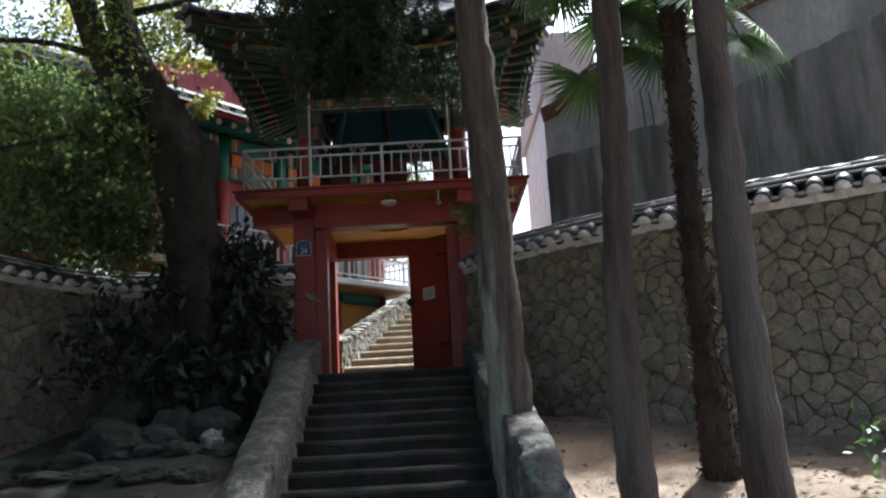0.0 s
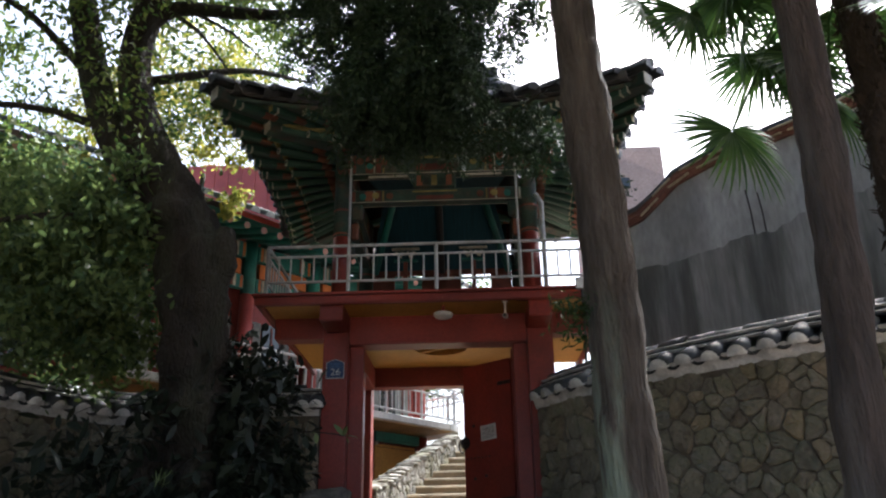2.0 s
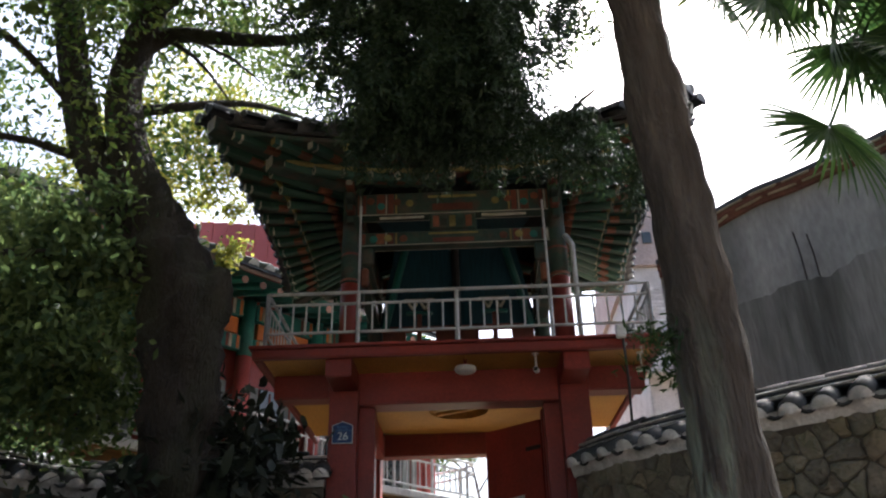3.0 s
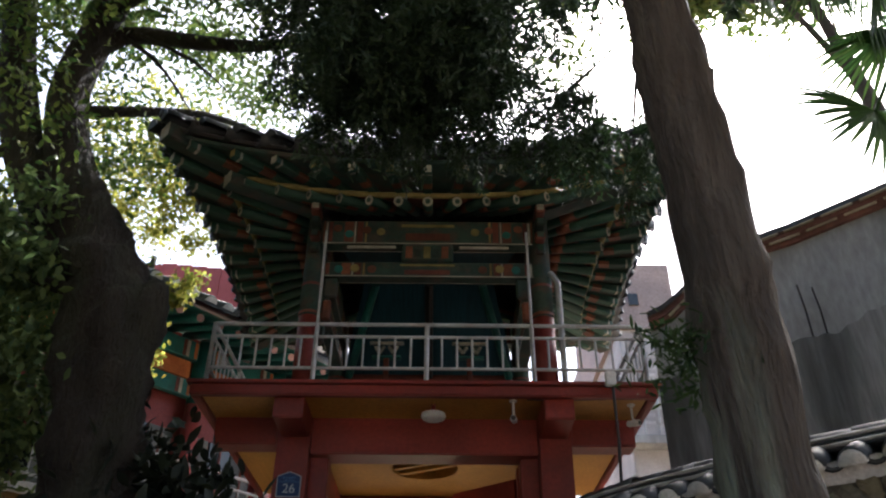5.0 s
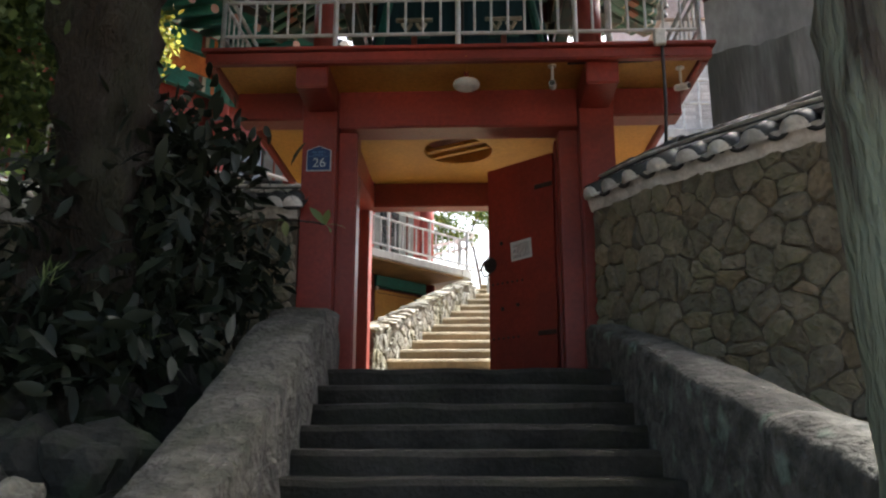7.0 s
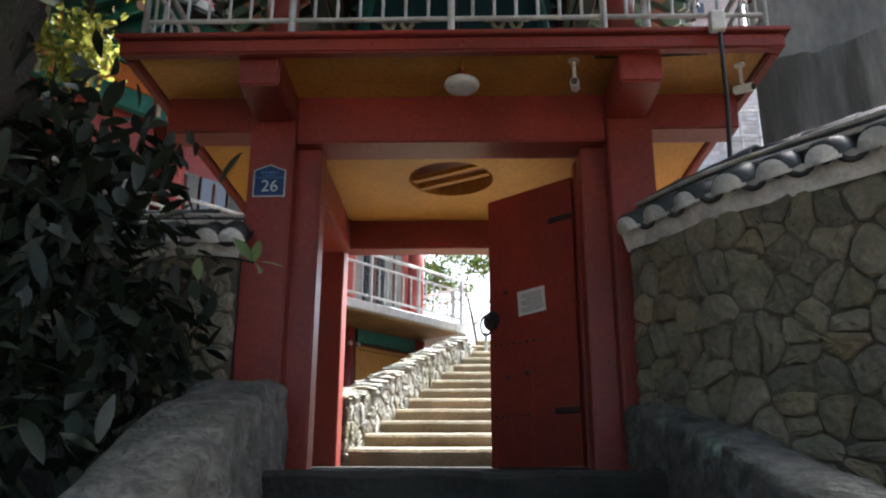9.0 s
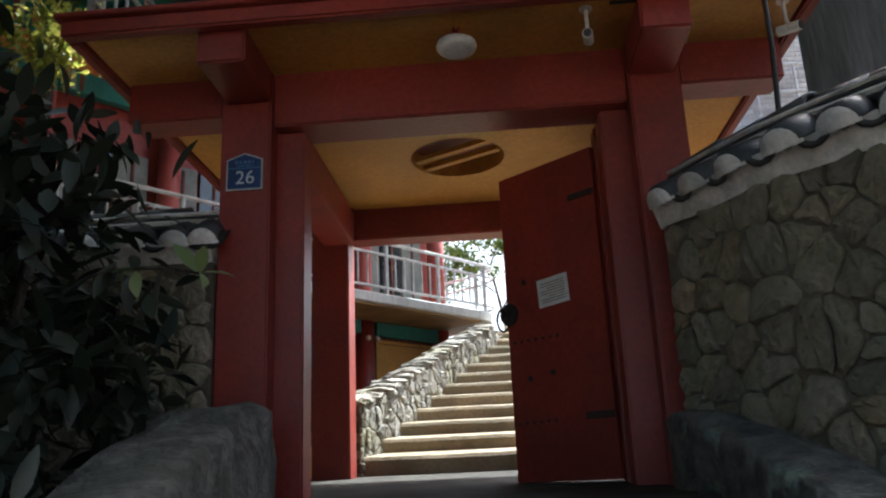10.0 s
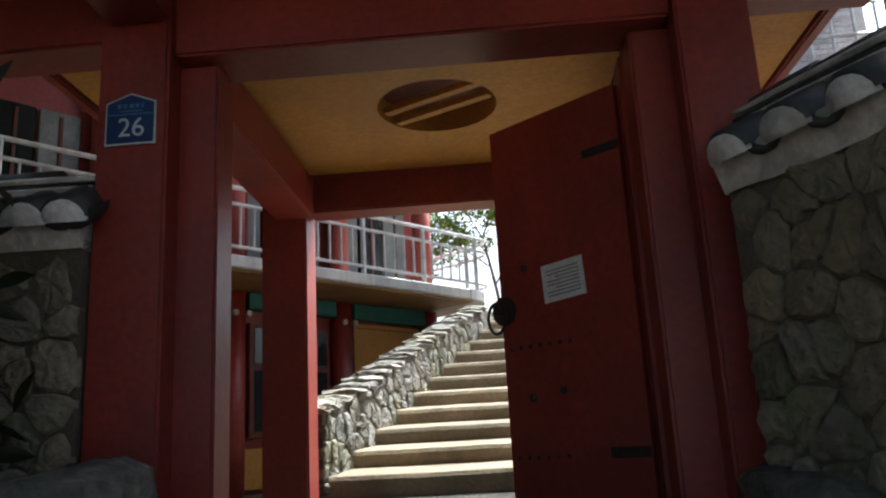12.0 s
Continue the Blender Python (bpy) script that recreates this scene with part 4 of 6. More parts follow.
# far balustrade with lotus panels, bell and drum shadows
part("rear_sill", box(-1.02, 1.02, 12.5, 12.6, 4.872, 5.10, 0.01), M_RAFRED, pav)
part("rear_panel", box(-1.02, 1.02, 12.54, 12.56, 5.102, 5.498, 0.002), M_RAFRED, pav, "dark red board behind the rear balustrade")
part("rear_rail", box(-1.02, 1.02, 12.52, 12.58, 5.50, 5.56, 0.01), M_PAVG, pav)
for x0, x1 in ((-1.02, -0.70), (-0.30, 0.28), (0.72, 1.02)):
    part("rear_board", box(x0, x1, 12.53, 12.56, 5.562, 5.95, 0.002), M_RAFRED, pav, "dark red rear board")
part("rear_header", box(-1.02, 1.02, 12.53, 12.565, 5.952, 6.055, 0.004), M_RAFRED, pav, "dark red rear header")
for x in (-0.62, 0.0, 0.62):
    part("rear_baluster", box(x - 0.03, x + 0.03, 12.53, 12.57, 5.06, 5.50, 0.008), M_RAFRED, pav)
for x in (-0.62, 0.30):
    part("lotus_post", box(x + 0.13, x + 0.19, 11.50, 11.56, 4.872, 5.78, 0.006), M_RAFRED, pav)
    part("lotus_foot", box(x, x + 0.32, 11.49, 11.57, 5.782, 5.81, 0.006), M_TEAL, pav)
    for k in range(2):
        part("lotus_stem", box(x + 0.06 + 0.15 * k, x + 0.11 + 0.15 * k, 11.50, 11.53, 5.812, 5.945, 0.012), M_PAVG, pav)
        for sg in (-1, 1):
            part("lotus_petal", box(-0.018, 0.018, -0.01, 0.01, 0.0, 0.10, 0.008, pose(x + 0.085 + 0.15 * k, 11.485, 5.83, 0, sg * 32, 0)), M_MOTIFW, pav, "pale carved lotus petal")
    part("lotus_board", box(x - 0.03, x + 0.35, 11.48, 11.54, 5.95, 5.975, 0.006), M_MOTIFW, pav)


# roof: plan half sizes at three rings, lifted at the corners
def eave(side, u, reach, z, lift, push):
    """A point on the eave ring: side 0 front, 1 east, 2 back, 3 west; u from -1 to 1."""
    k = abs(u) ** 2.6
    hx, hy = PX + reach + 0.30 * min(1.0, max(0.0, (reach + 0.02) / 0.44)), (PY[1] - PY[0]) / 2 + reach
    zz = z + lift * k
    e = push * k
    if side == 0:
        return Vector((u * (hx + e * 0.6), YC - hy - e, zz))
    if side == 1:
        return Vector((hx + e, YC + u * (hy + e * 0.6), zz))
    if side == 2:
        return Vector((-u * (hx + e * 0.6), YC + hy + e, zz))
    return Vector((-hx - e, YC - u * (hy + e * 0.6), zz))


for side in range(4):
    nr = 13
    for i in range(nr):
        u = -0.94 + 1.88 * i / (nr - 1)
        tip = eave(side, u, 0.42, 6.72, 0.13, 0.16)
        root = eave(side, u * 0.72, -0.02, 6.90, 0.02, 0.0)
        d = (tip - root)
        part("rafter", tube([root, tip], 0.052, 8), M_GREEN, pav, "", True)
        part("rafter_stripe", tube([root.lerp(tip, 0.35), root.lerp(tip, 0.5)], 0.0535, 8), M_MOTO, pav, "red painted rafter stripe", True)
        e = d.normalized()
        part("rafter_end", tube([tip + e * 0.002, tip + e * 0.008], 0.050, 12), M_MOTIFW, pav, "pale painted rafter end")
        part("rafter_eye", tube([tip + e * 0.009, tip + e * 0.012], 0.026, 8), M_GREEN, pav)
        t2 = eave(side, u, 0.86, 6.79, 0.15, 0.20)
        r2 = tip.lerp(root, 0.28) + Vector((0, 0, 0.085))
        e2 = (t2 - r2).normalized()
        sx = e2.cross(Vector((0, 0, 1))).normalized()
        m = Matrix.Translation(r2) @ Matrix((sx, e2, sx.cross(e2))).transposed().to_4x4()
        l = (t2 - r2).length
        part("flying_rafter", box(-0.042, 0.042, 0, l, -0.045, 0.045, 0.006, m), M_GREEN, pav)
        part("flying_stripe", box(-0.0425, 0.0425, l * 0.45, l * 0.62, -0.0455, 0.0, 0.0, m), M_MOTO, pav, "red and orange painted band")
        part("flying_rule", box(-0.0425, 0.0425, l * 0.90, l * 0.93, -0.0456, 0.02, 0.0, m), M_MOTIFW, pav, "pale painted rule")
        part("flying_end", box(-0.036, 0.036, l + 0.001, l + 0.006, -0.040, 0.040, 0.0, m), M_YELLOW if i % 2 else M_MOTIFW, pav, "pale painted flying rafter end")
    # soffit boards, fillets and tile edge
    for (ra, za, la, pa), (rb, zb, lb, pb), mm, nm in (((-0.02, 6.95, 0.02, 0.0), (0.44, 6.775, 0.13, 0.16), M_RAFRED, "rafter_board"), ((0.36, 6.85, 0.13, 0.15), (0.88, 6.845, 0.15, 0.20), M_PAVG, "flying_board")):
        vs, fs = [], []
        n = 24
        for i in range(n + 1):
            u = -1 + 2 * i / n
            vs += [eave(side, u * (0.8 if ra < 0 else 1), ra, za, la, pa), eave(side, u, rb, zb, lb, pb)]
            vs += [vs[-2] + Vector((0, 0, 0.02)), vs[-1] + Vector((0, 0, 0.02))]
        for i in range(n):
            a = 4 * i
            fs += [(a, a + 1, a + 5, a + 4), (a + 2, a + 6, a + 7, a + 3), (a + 1, a + 3, a + 7, a + 5)]
        put_mesh(nm, vs, fs, mm, pav, "painted board between the rafters")
    for reach, z, lift, push, mm, r in ((0.43, 6.785, 0.13, 0.16, M_YELLOW, 0.03), (0.87, 6.85, 0.15, 0.20, M_PAVG, 0.03), (0.90, 6.90, 0.16, 0.21, M_BLACK, 0.03)):
        part("eave_fillet", tube([eave(side, -1 + 2 * i / 20, reach, z, lift, push) for i in range(21)], r, 6), mm, pav, "curved eave fillet")
    n = 17
    for i in range(n):
        u = -0.97 + 1.94 * i / (n - 1)
        p = eave(side, u, 0.99, 6.96, 0.17, 0.22)
        q = eave(side, u * 0.9, 0.45, 7.16, 0.10, 0.12)
        d = (q - p).normalized()
        sx = d.cross(Vector((0, 0, 1))).normalized()
        m = Matrix.Translation(p) @ Matrix((sx, d, sx.cross(d))).transposed().to_4x4()
        part("eave_cover_tile", half_pipe(0.085, 0.6, 0.018), M_TILE, pav, "", True).matrix_basis = m
        part("tile_end", half_disc(0.085), M_TILE, pav).matrix_basis = m
        if i < n - 1:
            p = eave(side, u + 0.97 / (n - 1), 0.96, 6.945, 0.17, 0.22)
            q = eave(side, (u + 0.97 / (n - 1)) * 0.9, 0.45, 7.17, 0.10, 0.12)
            d = (q - p).normalized()
            sx = d.cross(Vector((0, 0, 1))).normalized()
            m = Matrix.Translation(p) @ Matrix((sx, d, sx.cross(d))).transposed().to_4x4()
            part("eave_pan_tile", half_pipe(0.09, 0.55, 0.014, convex=False), M_TILE, pav, "", True).matrix_basis = m
    # upper roof slope
    vs, fs = [], []
    n, mrows = 24, 8
    for j in range(mrows + 1):
        t = j / mrows
        for i in range(n + 1):
            u = -1 + 2 * i / n
            p = eave(side, u, 0.85, 6.965, 0.17, 0.20)
            top = Vector((max(-0.75, min(0.75, p.x * 0.3)), YC, 8.45))
            q = p.lerp(top, t)
            q.z = p.z + (top.z - p.z) * t ** 1.35
            vs.append(q + Vector((0, 0, 0.03 * abs(math.sin(u * 19 * math.pi / 2)))))
    for j in range(mrows):
        for i in range(n):
            a = j * (n + 1) + i
            fs.append((a, a + 1, a + n + 2, a + n + 1))
    put_mesh("roof_slope", vs, fs, M_TILE, pav, "dark tiled roof slope")
for sx in (-1, 1):
    for sy, side in ((-1, 0), (1, 2)):
        us = (sx if side == 0 else -sx)
        p = eave(side, us, 0.44, 6.73, 0.13, 0.16)
        p2 = eave(side, us, 0.90, 6.82, 0.17, 0.22)
        for a, b, w in ((Vector((sx * PX, PY[0] if sy < 0 else PY[1], 6.90)), p, 0.09), (p.lerp(Vector((sx * PX, YC + sy * 1.1, 6.9)), 0.3) + Vector((0, 0, 0.12)), p2, 0.085)):
            e = (b - a).normalized()
            s = e.cross(Vector((0, 0, 1))).normalized()
            m = Matrix.Translation(a) @ Matrix((s, e, s.cross(e))).transposed().to_4x4()
            l = (b - a).length
            part("hip_rafter", box(-w, w, 0, l, -w, w, 0.012, m), M_PAVG, pav, "heavy green corner rafter")
            part("hip_end", box(-w * 0.98, w * 0.98, l + 0.001, l + 0.008, -w * 0.9, w * 0.9, 0.0, m), M_MOTIFW, pav, "white painted corner rafter end")
        hip = [eave(side, us, 0.93, 6.97, 0.17, 0.20).lerp(Vector((sx * 0.75, YC, 8.5)), t / 8) for t in range(9)]
        for t in range(9):
            hip[t].z += -0.35 * math.sin(math.pi * t / 8) + 0.05
        part("hip_ridge", tube(hip, 0.085, 8), M_TILE, pav, "stacked tile hip ridge", True)
        part("hip_finial", box(-0.07, 0.07, -0.05, 0.09, -0.06, 0.07, 0.03, Matrix.Translation(hip[0])), M_TILE, pav, "upturned corner tile")
part("main_ridge", box(-0.9, 0.9, YC - 0.1, YC + 0.1, 8.4, 8.75, 0.03), M_TILE, pav)

# ---- inner stairs and parapet ----
IN_N, IN_R, IN_D = 13, 0.166, 0.415
inner = thing("inner_stairs", "sunlit ochre concrete steps behind the gate", "stairs", kind="structure")
for k in range(IN_N):
    y0, z1 = 13.40 + IN_D * k, 2.37 + IN_R * (k + 1)
    v, f = worn_step(-1.12 + 0.118 * k, 2.2 + 0.118 * k, y0, y0 + IN_D + 0.12, z1 - IN_R - 0.08, z1, 0.012, 0.05)
    put_mesh("step", v, f, M_INSTEP, inner)
put_mesh("stair_top", [(0.1, 18.7, 4.5), (4, 18.7, 4.5), (4, 22, 4.55), (0.1, 22, 4.55), (0.1, 18.7, 3.5), (4, 18.7, 3.5), (4, 22, 3.5), (0.1, 22, 3.5)], [(0, 1, 2, 3), (0, 4, 5, 1), (1, 5, 6, 2), (3, 7, 4, 0)], M_INSTEP, inner, "level ground above the steps")
LINE_P = [(-1.06, 13.36), (-0.72, 14.6), (-0.32, 16.0), (0.08, 17.3), (0.24, 17.9)]


def par_top(s):
    return float(np.interp(s, (0, 0.5, 4.2, 4.75), (2.98, 3.10, 4.34, 4.22)))


def par_low(s):
    p, d = line_at(LINE_P, s)
    return 2.3 + max(0, (p.y - 13.4)) * 0.40


# ---- hall with balcony ----
O = Vector((0.22, 17.85, 0))
U = Vector((-0.645, -0.764, 0)).normalized()
V = Vector((-0.764, 0.645, 0)).normalized()
HM = Matrix((U, V, Vector((0, 0, 1)))).transposed().to_4x4()
HM.translation = O
hall = thing("hall", "two-storey temple hall in red, ochre and teal", "building", m=HM)


def hbox(name, s0, s1, n0, n1, z0, z1, material, parent=None, label="", bevel=0.01):
    return part(name, box(s0, s1, n0, n1, z0, z1, bevel), material, parent or hall, label)


hbox("lower_wall", 0.1, 15, 1.05, 1.3, 1.8, 4.60, M_RED, None, "dark red lower wall")
hbox("upper_wall", 0.3, 15, 1.10, 1.3, 4.605, 7.6, M_REDB, None, "red upper wall")
hbox("end_wall_lower", 0.1, 0.35, 1.31, 5.0, 1.8, 4.60, M_RED, None, "dark red end wall")
hbox("end_wall_upper", 0.3, 0.5, 1.31, 5.0, 4.605, 7.6, M_REDB, None, "red end wall")
hbox("balcony_slab", 0.4, 7.4, 0.0, 1.02, 4.50, 4.63, M_CONC, None, "grey concrete balcony slab", 0.015)
# rounded slab end
bm = bmesh.new()
arc = [(0.4 - 0.7 * math.sin(a), 0.72 - 0.72 * math.cos(a)) for a in [math.pi / 2 * k / 10 for k in range(11)]] + [(-0.3, 2.2), (0.4, 2.2)]
f = [bm.verts.new((x, y, 4.50)) for x, y in arc]
g = [bm.verts.new((x, y, 4.628)) for x, y in arc]
bm.faces.new(f[::-1])
bm.faces.new(g)
for i in range(len(arc)):
    j = (i + 1) % len(arc)
    bm.faces.new((f[i], f[j], g[j], g[i]))
part("slab_end", bm, M_CONC, hall, "rounded end of the grey balcony slab")
hbox("balcony_soffit", 0.3, 7.4, 0.06, 1.04, 4.475, 4.497, M_HALLSOF, None, "ochre balcony soffit with shade in its colour", 0)
# lower storey: columns, teal beam, ochre panels, windows
for k in range(7):
    s = 0.23 + 1.5 * k
    part("lower_column", tube([(s, 0.98, 1.9), (s, 0.98, 4.47)], 0.13, 16), M_RED, hall, "round dark red column", True)
    for o in (-0.09, 0.07):
        part("beam_end", tube([(s + o, 0.80, 4.22), (s + o, 0.84, 4.22)], 0.035, 10), M_MOTIFW, hall, "pale round beam end")
    if k < 6:
        hbox("teal_beam", s + 0.14, s + 1.36, 0.88, 1.02, 4.285, 4.47, M_TEAL, None, "teal beam with a dark rule")
        hbox("beam_rule", s + 0.18, s + 1.32, 0.872, 0.879, 4.31, 4.32, M_GREEN, None)
        if k in (1, 2):
            hbox("window_frame", s + 0.2, s + 1.3, 0.97, 1.04, 2.9, 4.15, M_RAFRED, None, "dark red window frame")
            for a in (0, 1):
                for z0, z1 in ((2.96, 3.62), (3.70, 4.09)):
                    hbox("window_pane", s + 0.25 + 0.51 * a, s + 0.73 + 0.51 * a, 0.955, 0.968, z0, z1, M_GLASSDK, None, "dark reflecting window pane", 0)
            hbox("sill_panel", s + 0.15, s + 1.35, 0.99, 1.04, 2.35, 2.78, M_OCHRE, None, "ochre sill panel")
        else:
            hbox("panel_border", s + 0.15, s + 1.35, 0.99, 1.04, 2.6, 4.28, M_RAFRED, None)
            hbox("ochre_panel", s + 0.19, s + 1.31, 0.97, 0.988, 2.64, 4.24, M_OCHRE, None, "ochre wall panel")
            hbox("panel_rule", s + 0.23, s + 1.27, 0.962, 0.969, 4.18, 4.19, M_BLACK, None)
# upper storey: columns, doors, painted beams
for k in range(8):
    s = 0.34 + 1.47 * k
    part("upper_column", tube([(s, 0.92, 4.60), (s, 0.92, 6.5)], 0.13, 16), M_REDB, hall, "round red column", True)
    part("upper_column_head", tube([(s, 0.92, 6.5), (s, 0.92, 7.5)], 0.132, 16), M_TEAL, hall, "teal column head", True)
    if k < 7:
        for a in range(3):
            hbox("lattice_door", s + 0.2 + 0.42 * a, s + 0.59 + 0.42 * a, 1.04, 1.09, 4.62, 6.1, M_CURTAIN if a != 1 else M_GLASSDK, None, "grey latticed door leaf")
            hbox("lattice_bar", s + 0.37 + 0.42 * a, s + 0.41 + 0.42 * a, 1.02, 1.038, 4.74, 6.05, M_RAFRED)
        hbox("beam_low", s + 0.13, s + 1.34, 0.86, 0.98, 6.58, 6.84, M_TEAL, None, "teal painted beam")
        hbox("beam_high", s + 0.13, s + 1.34, 0.84, 0.99, 7.16, 7.46, M_TEAL, None, "teal painted beam")
        hbox("orange_panel", s + 0.2, s + 1.27, 0.88, 0.97, 6.86, 7.14, M_ORANGE, None, "orange painted frieze panel")
        for a, mm in ((0.16, M_ORANGE), (0.30, M_MOTIFW), (0.36, M_RAFRED), (1.08, M_RAFRED), (1.17, M_MOTIFW), (1.24, M_ORANGE)):
            hbox("frieze_motif", s + a, s + a + 0.05, 0.832, 0.839, 7.18, 7.44, mm, None, "", 0)
            hbox("frieze_motif", s + a, s + a + 0.05, 0.852, 0.859, 6.60, 6.82, mm, None, "", 0)
# eaves and tiles
for k in range(44):
    s = 0.4 + 0.33 * k
    part("hall_rafter", tube([(s, 1.1, 7.62), (s, -0.32, 7.20)], 0.062, 8), M_TEAL, hall, "", True)
    part("hall_rafter_end", tube([(s, -0.322, 7.199), (s, -0.33, 7.197)], 0.060, 10), M_RAFEND, hall, "pinkish painted rafter end")
put_mesh("hall_soffit", [(0.2, 1.3, 7.75), (15, 1.3, 7.75), (15, -0.42, 7.27), (0.2, -0.42, 7.27)], [(0, 1, 2, 3)], M_TEAL, hall, "teal soffit boards")
put_mesh("hall_roof", [(0.1, -0.5, 7.34), (15.5, -0.5, 7.34), (15.5, 3.2, 9.3), (0.1, 3.2, 9.3), (15.5, 7.0, 7.34), (0.1, 7.0, 7.34)], [(0, 1, 2, 3), (3, 2, 4, 5)], M_TILE, hall, "dark tiled roof slope")
for k in range(52):
    s = 0.2 + 0.29 * k
    ob = part("hall_cover_tile", half_pipe(0.09, 2.2, 0.02), M_TILE, hall, "", True)
    ob.matrix_basis = pose(s, -0.56, 7.36, 28, 0, 0)
    ob = part("hall_tile_end", half_disc(0.088), M_LIME, hall, "white plastered tile end")
    ob.matrix_basis = pose(s, -0.565, 7.36, 20, 0, 0)
gable = thing("red_gable", "red boarded gable above the hall roof", "gable wall")
for k in range(16):
    part("board", box(-8.4 + 0.3 * k, -8.102 + 0.3 * k, 17.0, 17.06, 8.0, 10.35 - abs(k - 10) * 0.03, 0.01), M_REDB, gable)
# balcony railing
hr = thing("balcony_railing", "white painted steel railing on the balcony", "railing", m=HM.copy())
for z, r in ((5.34, 0.025), (5.17, 0.02), (4.73, 0.02)):
    part("rail", tube([(7.39, 0.08, z), (0.0, 0.08, z), (-0.12, 0.2, z), (-0.2, 0.5, z), (-0.2, 1.6, z)], r, 8), M_RAIL, hr)
for k in range(7):
    s = 1.15 + 0.96 * k
    part("rail_post", tube([(s, 0.08, 4.60), (s, 0.08, 5.34)], 0.028, 8), M_RAIL, hr)
    for j in range(1, 6):
        if s + 0.16 * j < 7.4:
            part("baluster", tube([(s + 0.16 * j, 0.08, 4.73), (s + 0.16 * j, 0.08, 5.17)], 0.013, 6), M_RAIL, hr)
for k in range(1, 6):
    part("baluster", tube([(1.15 - 0.16 * k, 0.08, 4.73), (1.15 - 0.16 * k, 0.08, 5.17)], 0.013, 6), M_RAIL, hr)
for px, py in ((0.19, 0.08), (-0.2, 0.6), (-0.2, 1.5)):
    part("rail_post", tube([(px, py, 4.60), (px, py, 5.34)], 0.028, 8), M_RAIL, hr)
post = thing("white_post", "slim white post at the head of the parapet", "post")
part("shaft", tube([(0.42, 17.9, 3.6), (0.42, 17.9, 4.55)], 0.03, 10), M_RAIL, post)

# ---- high grey wall east of the gate ----
LINE_G = [(2.62, 11.85), (3.3, 11.5), (4.1, 10.95), (4.9, 10.2), (6.6, 8.0), (10, 3.0)]
gw = thing("grey_wall", "high stained grey plaster wall with a tiled coping", "wall", kind="structure")


def g_top(s):
    return float(np.interp(s, (0, 0.25, 0.8, 1.4, 3, 14), (6.30, 6.37, 6.80, 6.94, 7.0, 7.1)))


def wall_strip(line, z0, z1, out, thick, material, parent, name, label="", n=60):
    length = line_len(line)
    verts, faces = [], []
    for i in range(n + 1):
        s = length * i / n
        p, d = line_at(line, s)
        nn = Vector((d.y, -d.x, 0))
        for o in (out, out - thick):
            for z in (z0(s), z1(s)):
                q = p + nn * o
                verts.append((q.x, q.y, z))
    for i in range(n):
        a, b = 4 * i, 4 * i + 4
        faces += [(a, b, b + 1, a + 1), (a + 2, a + 3, b + 3, b + 2), (a + 1, b + 1, b + 3, a + 3), (a, a + 2, b + 2, b)]
    faces += [(0, 1, 3, 2), (4 * n, 4 * n + 2, 4 * n + 3, 4 * n + 1)]
    return put_mesh(name, verts, faces, material, parent, label)


def ledge(s):
    return 5.62 + 0.10 * s + 0.10 * noise.noise((s * 2.3, 0, 3)) + 0.05 * noise.noise((s * 9, 0, 3))


wall_strip(LINE_G, lambda s: 1.5, ledge, 0.06, 0.5, M_CONCDK, gw, "lower_wall", "dark stained lower concrete", 220)
wall_strip(LINE_G, lambda s: ledge(s) + 0.002, g_top, 0.0, 0.4, M_CONC, gw, "upper_wall", "pale grey plaster", 220)
wall_strip(LINE_G, lambda s: g_top(s) + 0.002, lambda s: g_top(s) + 0.05, 0.05, 0.5, M_COPING, gw, "coping_base", "red brown coping course")
wall_strip(LINE_G, lambda s: g_top(s) + 0.052, lambda s: g_top(s) + 0.075, 0.06, 0.5, M_COPING, gw, "coping_joint", "red brown joint course")
wall_strip(LINE_G, lambda s: g_top(s) + 0.077, lambda s: g_top(s) + 0.12, 0.10, 0.55, M_COPING, gw, "coping_course", "red brown coping course")
wall_strip(LINE_G, lambda s: g_top(s) + 0.122, lambda s: g_top(s) + 0.145, 0.11, 0.55, M_COPING, gw, "coping_joint", "red brown joint course")
for row, (zz, oo) in enumerate(((0.054, 0.085), (0.124, 0.135))):
    k = 0.25 + 0.2 * row
    while k < line_len(LINE_G) - 0.5:
        p, d = line_at(LINE_G, k)
        q, _ = line_at(LINE_G, k + 0.34)
        d = (q - p).normalized()
        m = Matrix.Translation(Vector((p.x, p.y, g_top(k) + zz))) @ Matrix((d, Vector((-d.y, d.x, 0)), Vector((0, 0, 1)))).transposed().to_4x4() @ Matrix.Rotation(-math.atan2(g_top(k + 0.34) - g_top(k), 0.34), 4, "Y")
        part("coping_tile", box(0, (q - p).length, -oo, -0.02, 0, 0.02, 0.003, m), M_COPINGY, gw, "cream coping tile")
        k += 0.42
wall_strip(LINE_G, lambda s: g_top(s) + 0.147, lambda s: g_top(s) + 0.21, 0.12, 0.5, M_TILE, gw, "coping_tiles", "dark coping tiles")

for rx, ry, z0, z1 in ((4.04, 10.93, 5.80, 6.42), (4.15, 10.84, 5.80, 6.34)):
    part("iron_rod", tube([(rx, ry, z0), (rx - 0.01, ry - 0.01, (z0 + z1) / 2), (rx - 0.03, ry, z1)], 0.011, 6), M_BLACK, gw, "rusty iron rod left in the plaster")

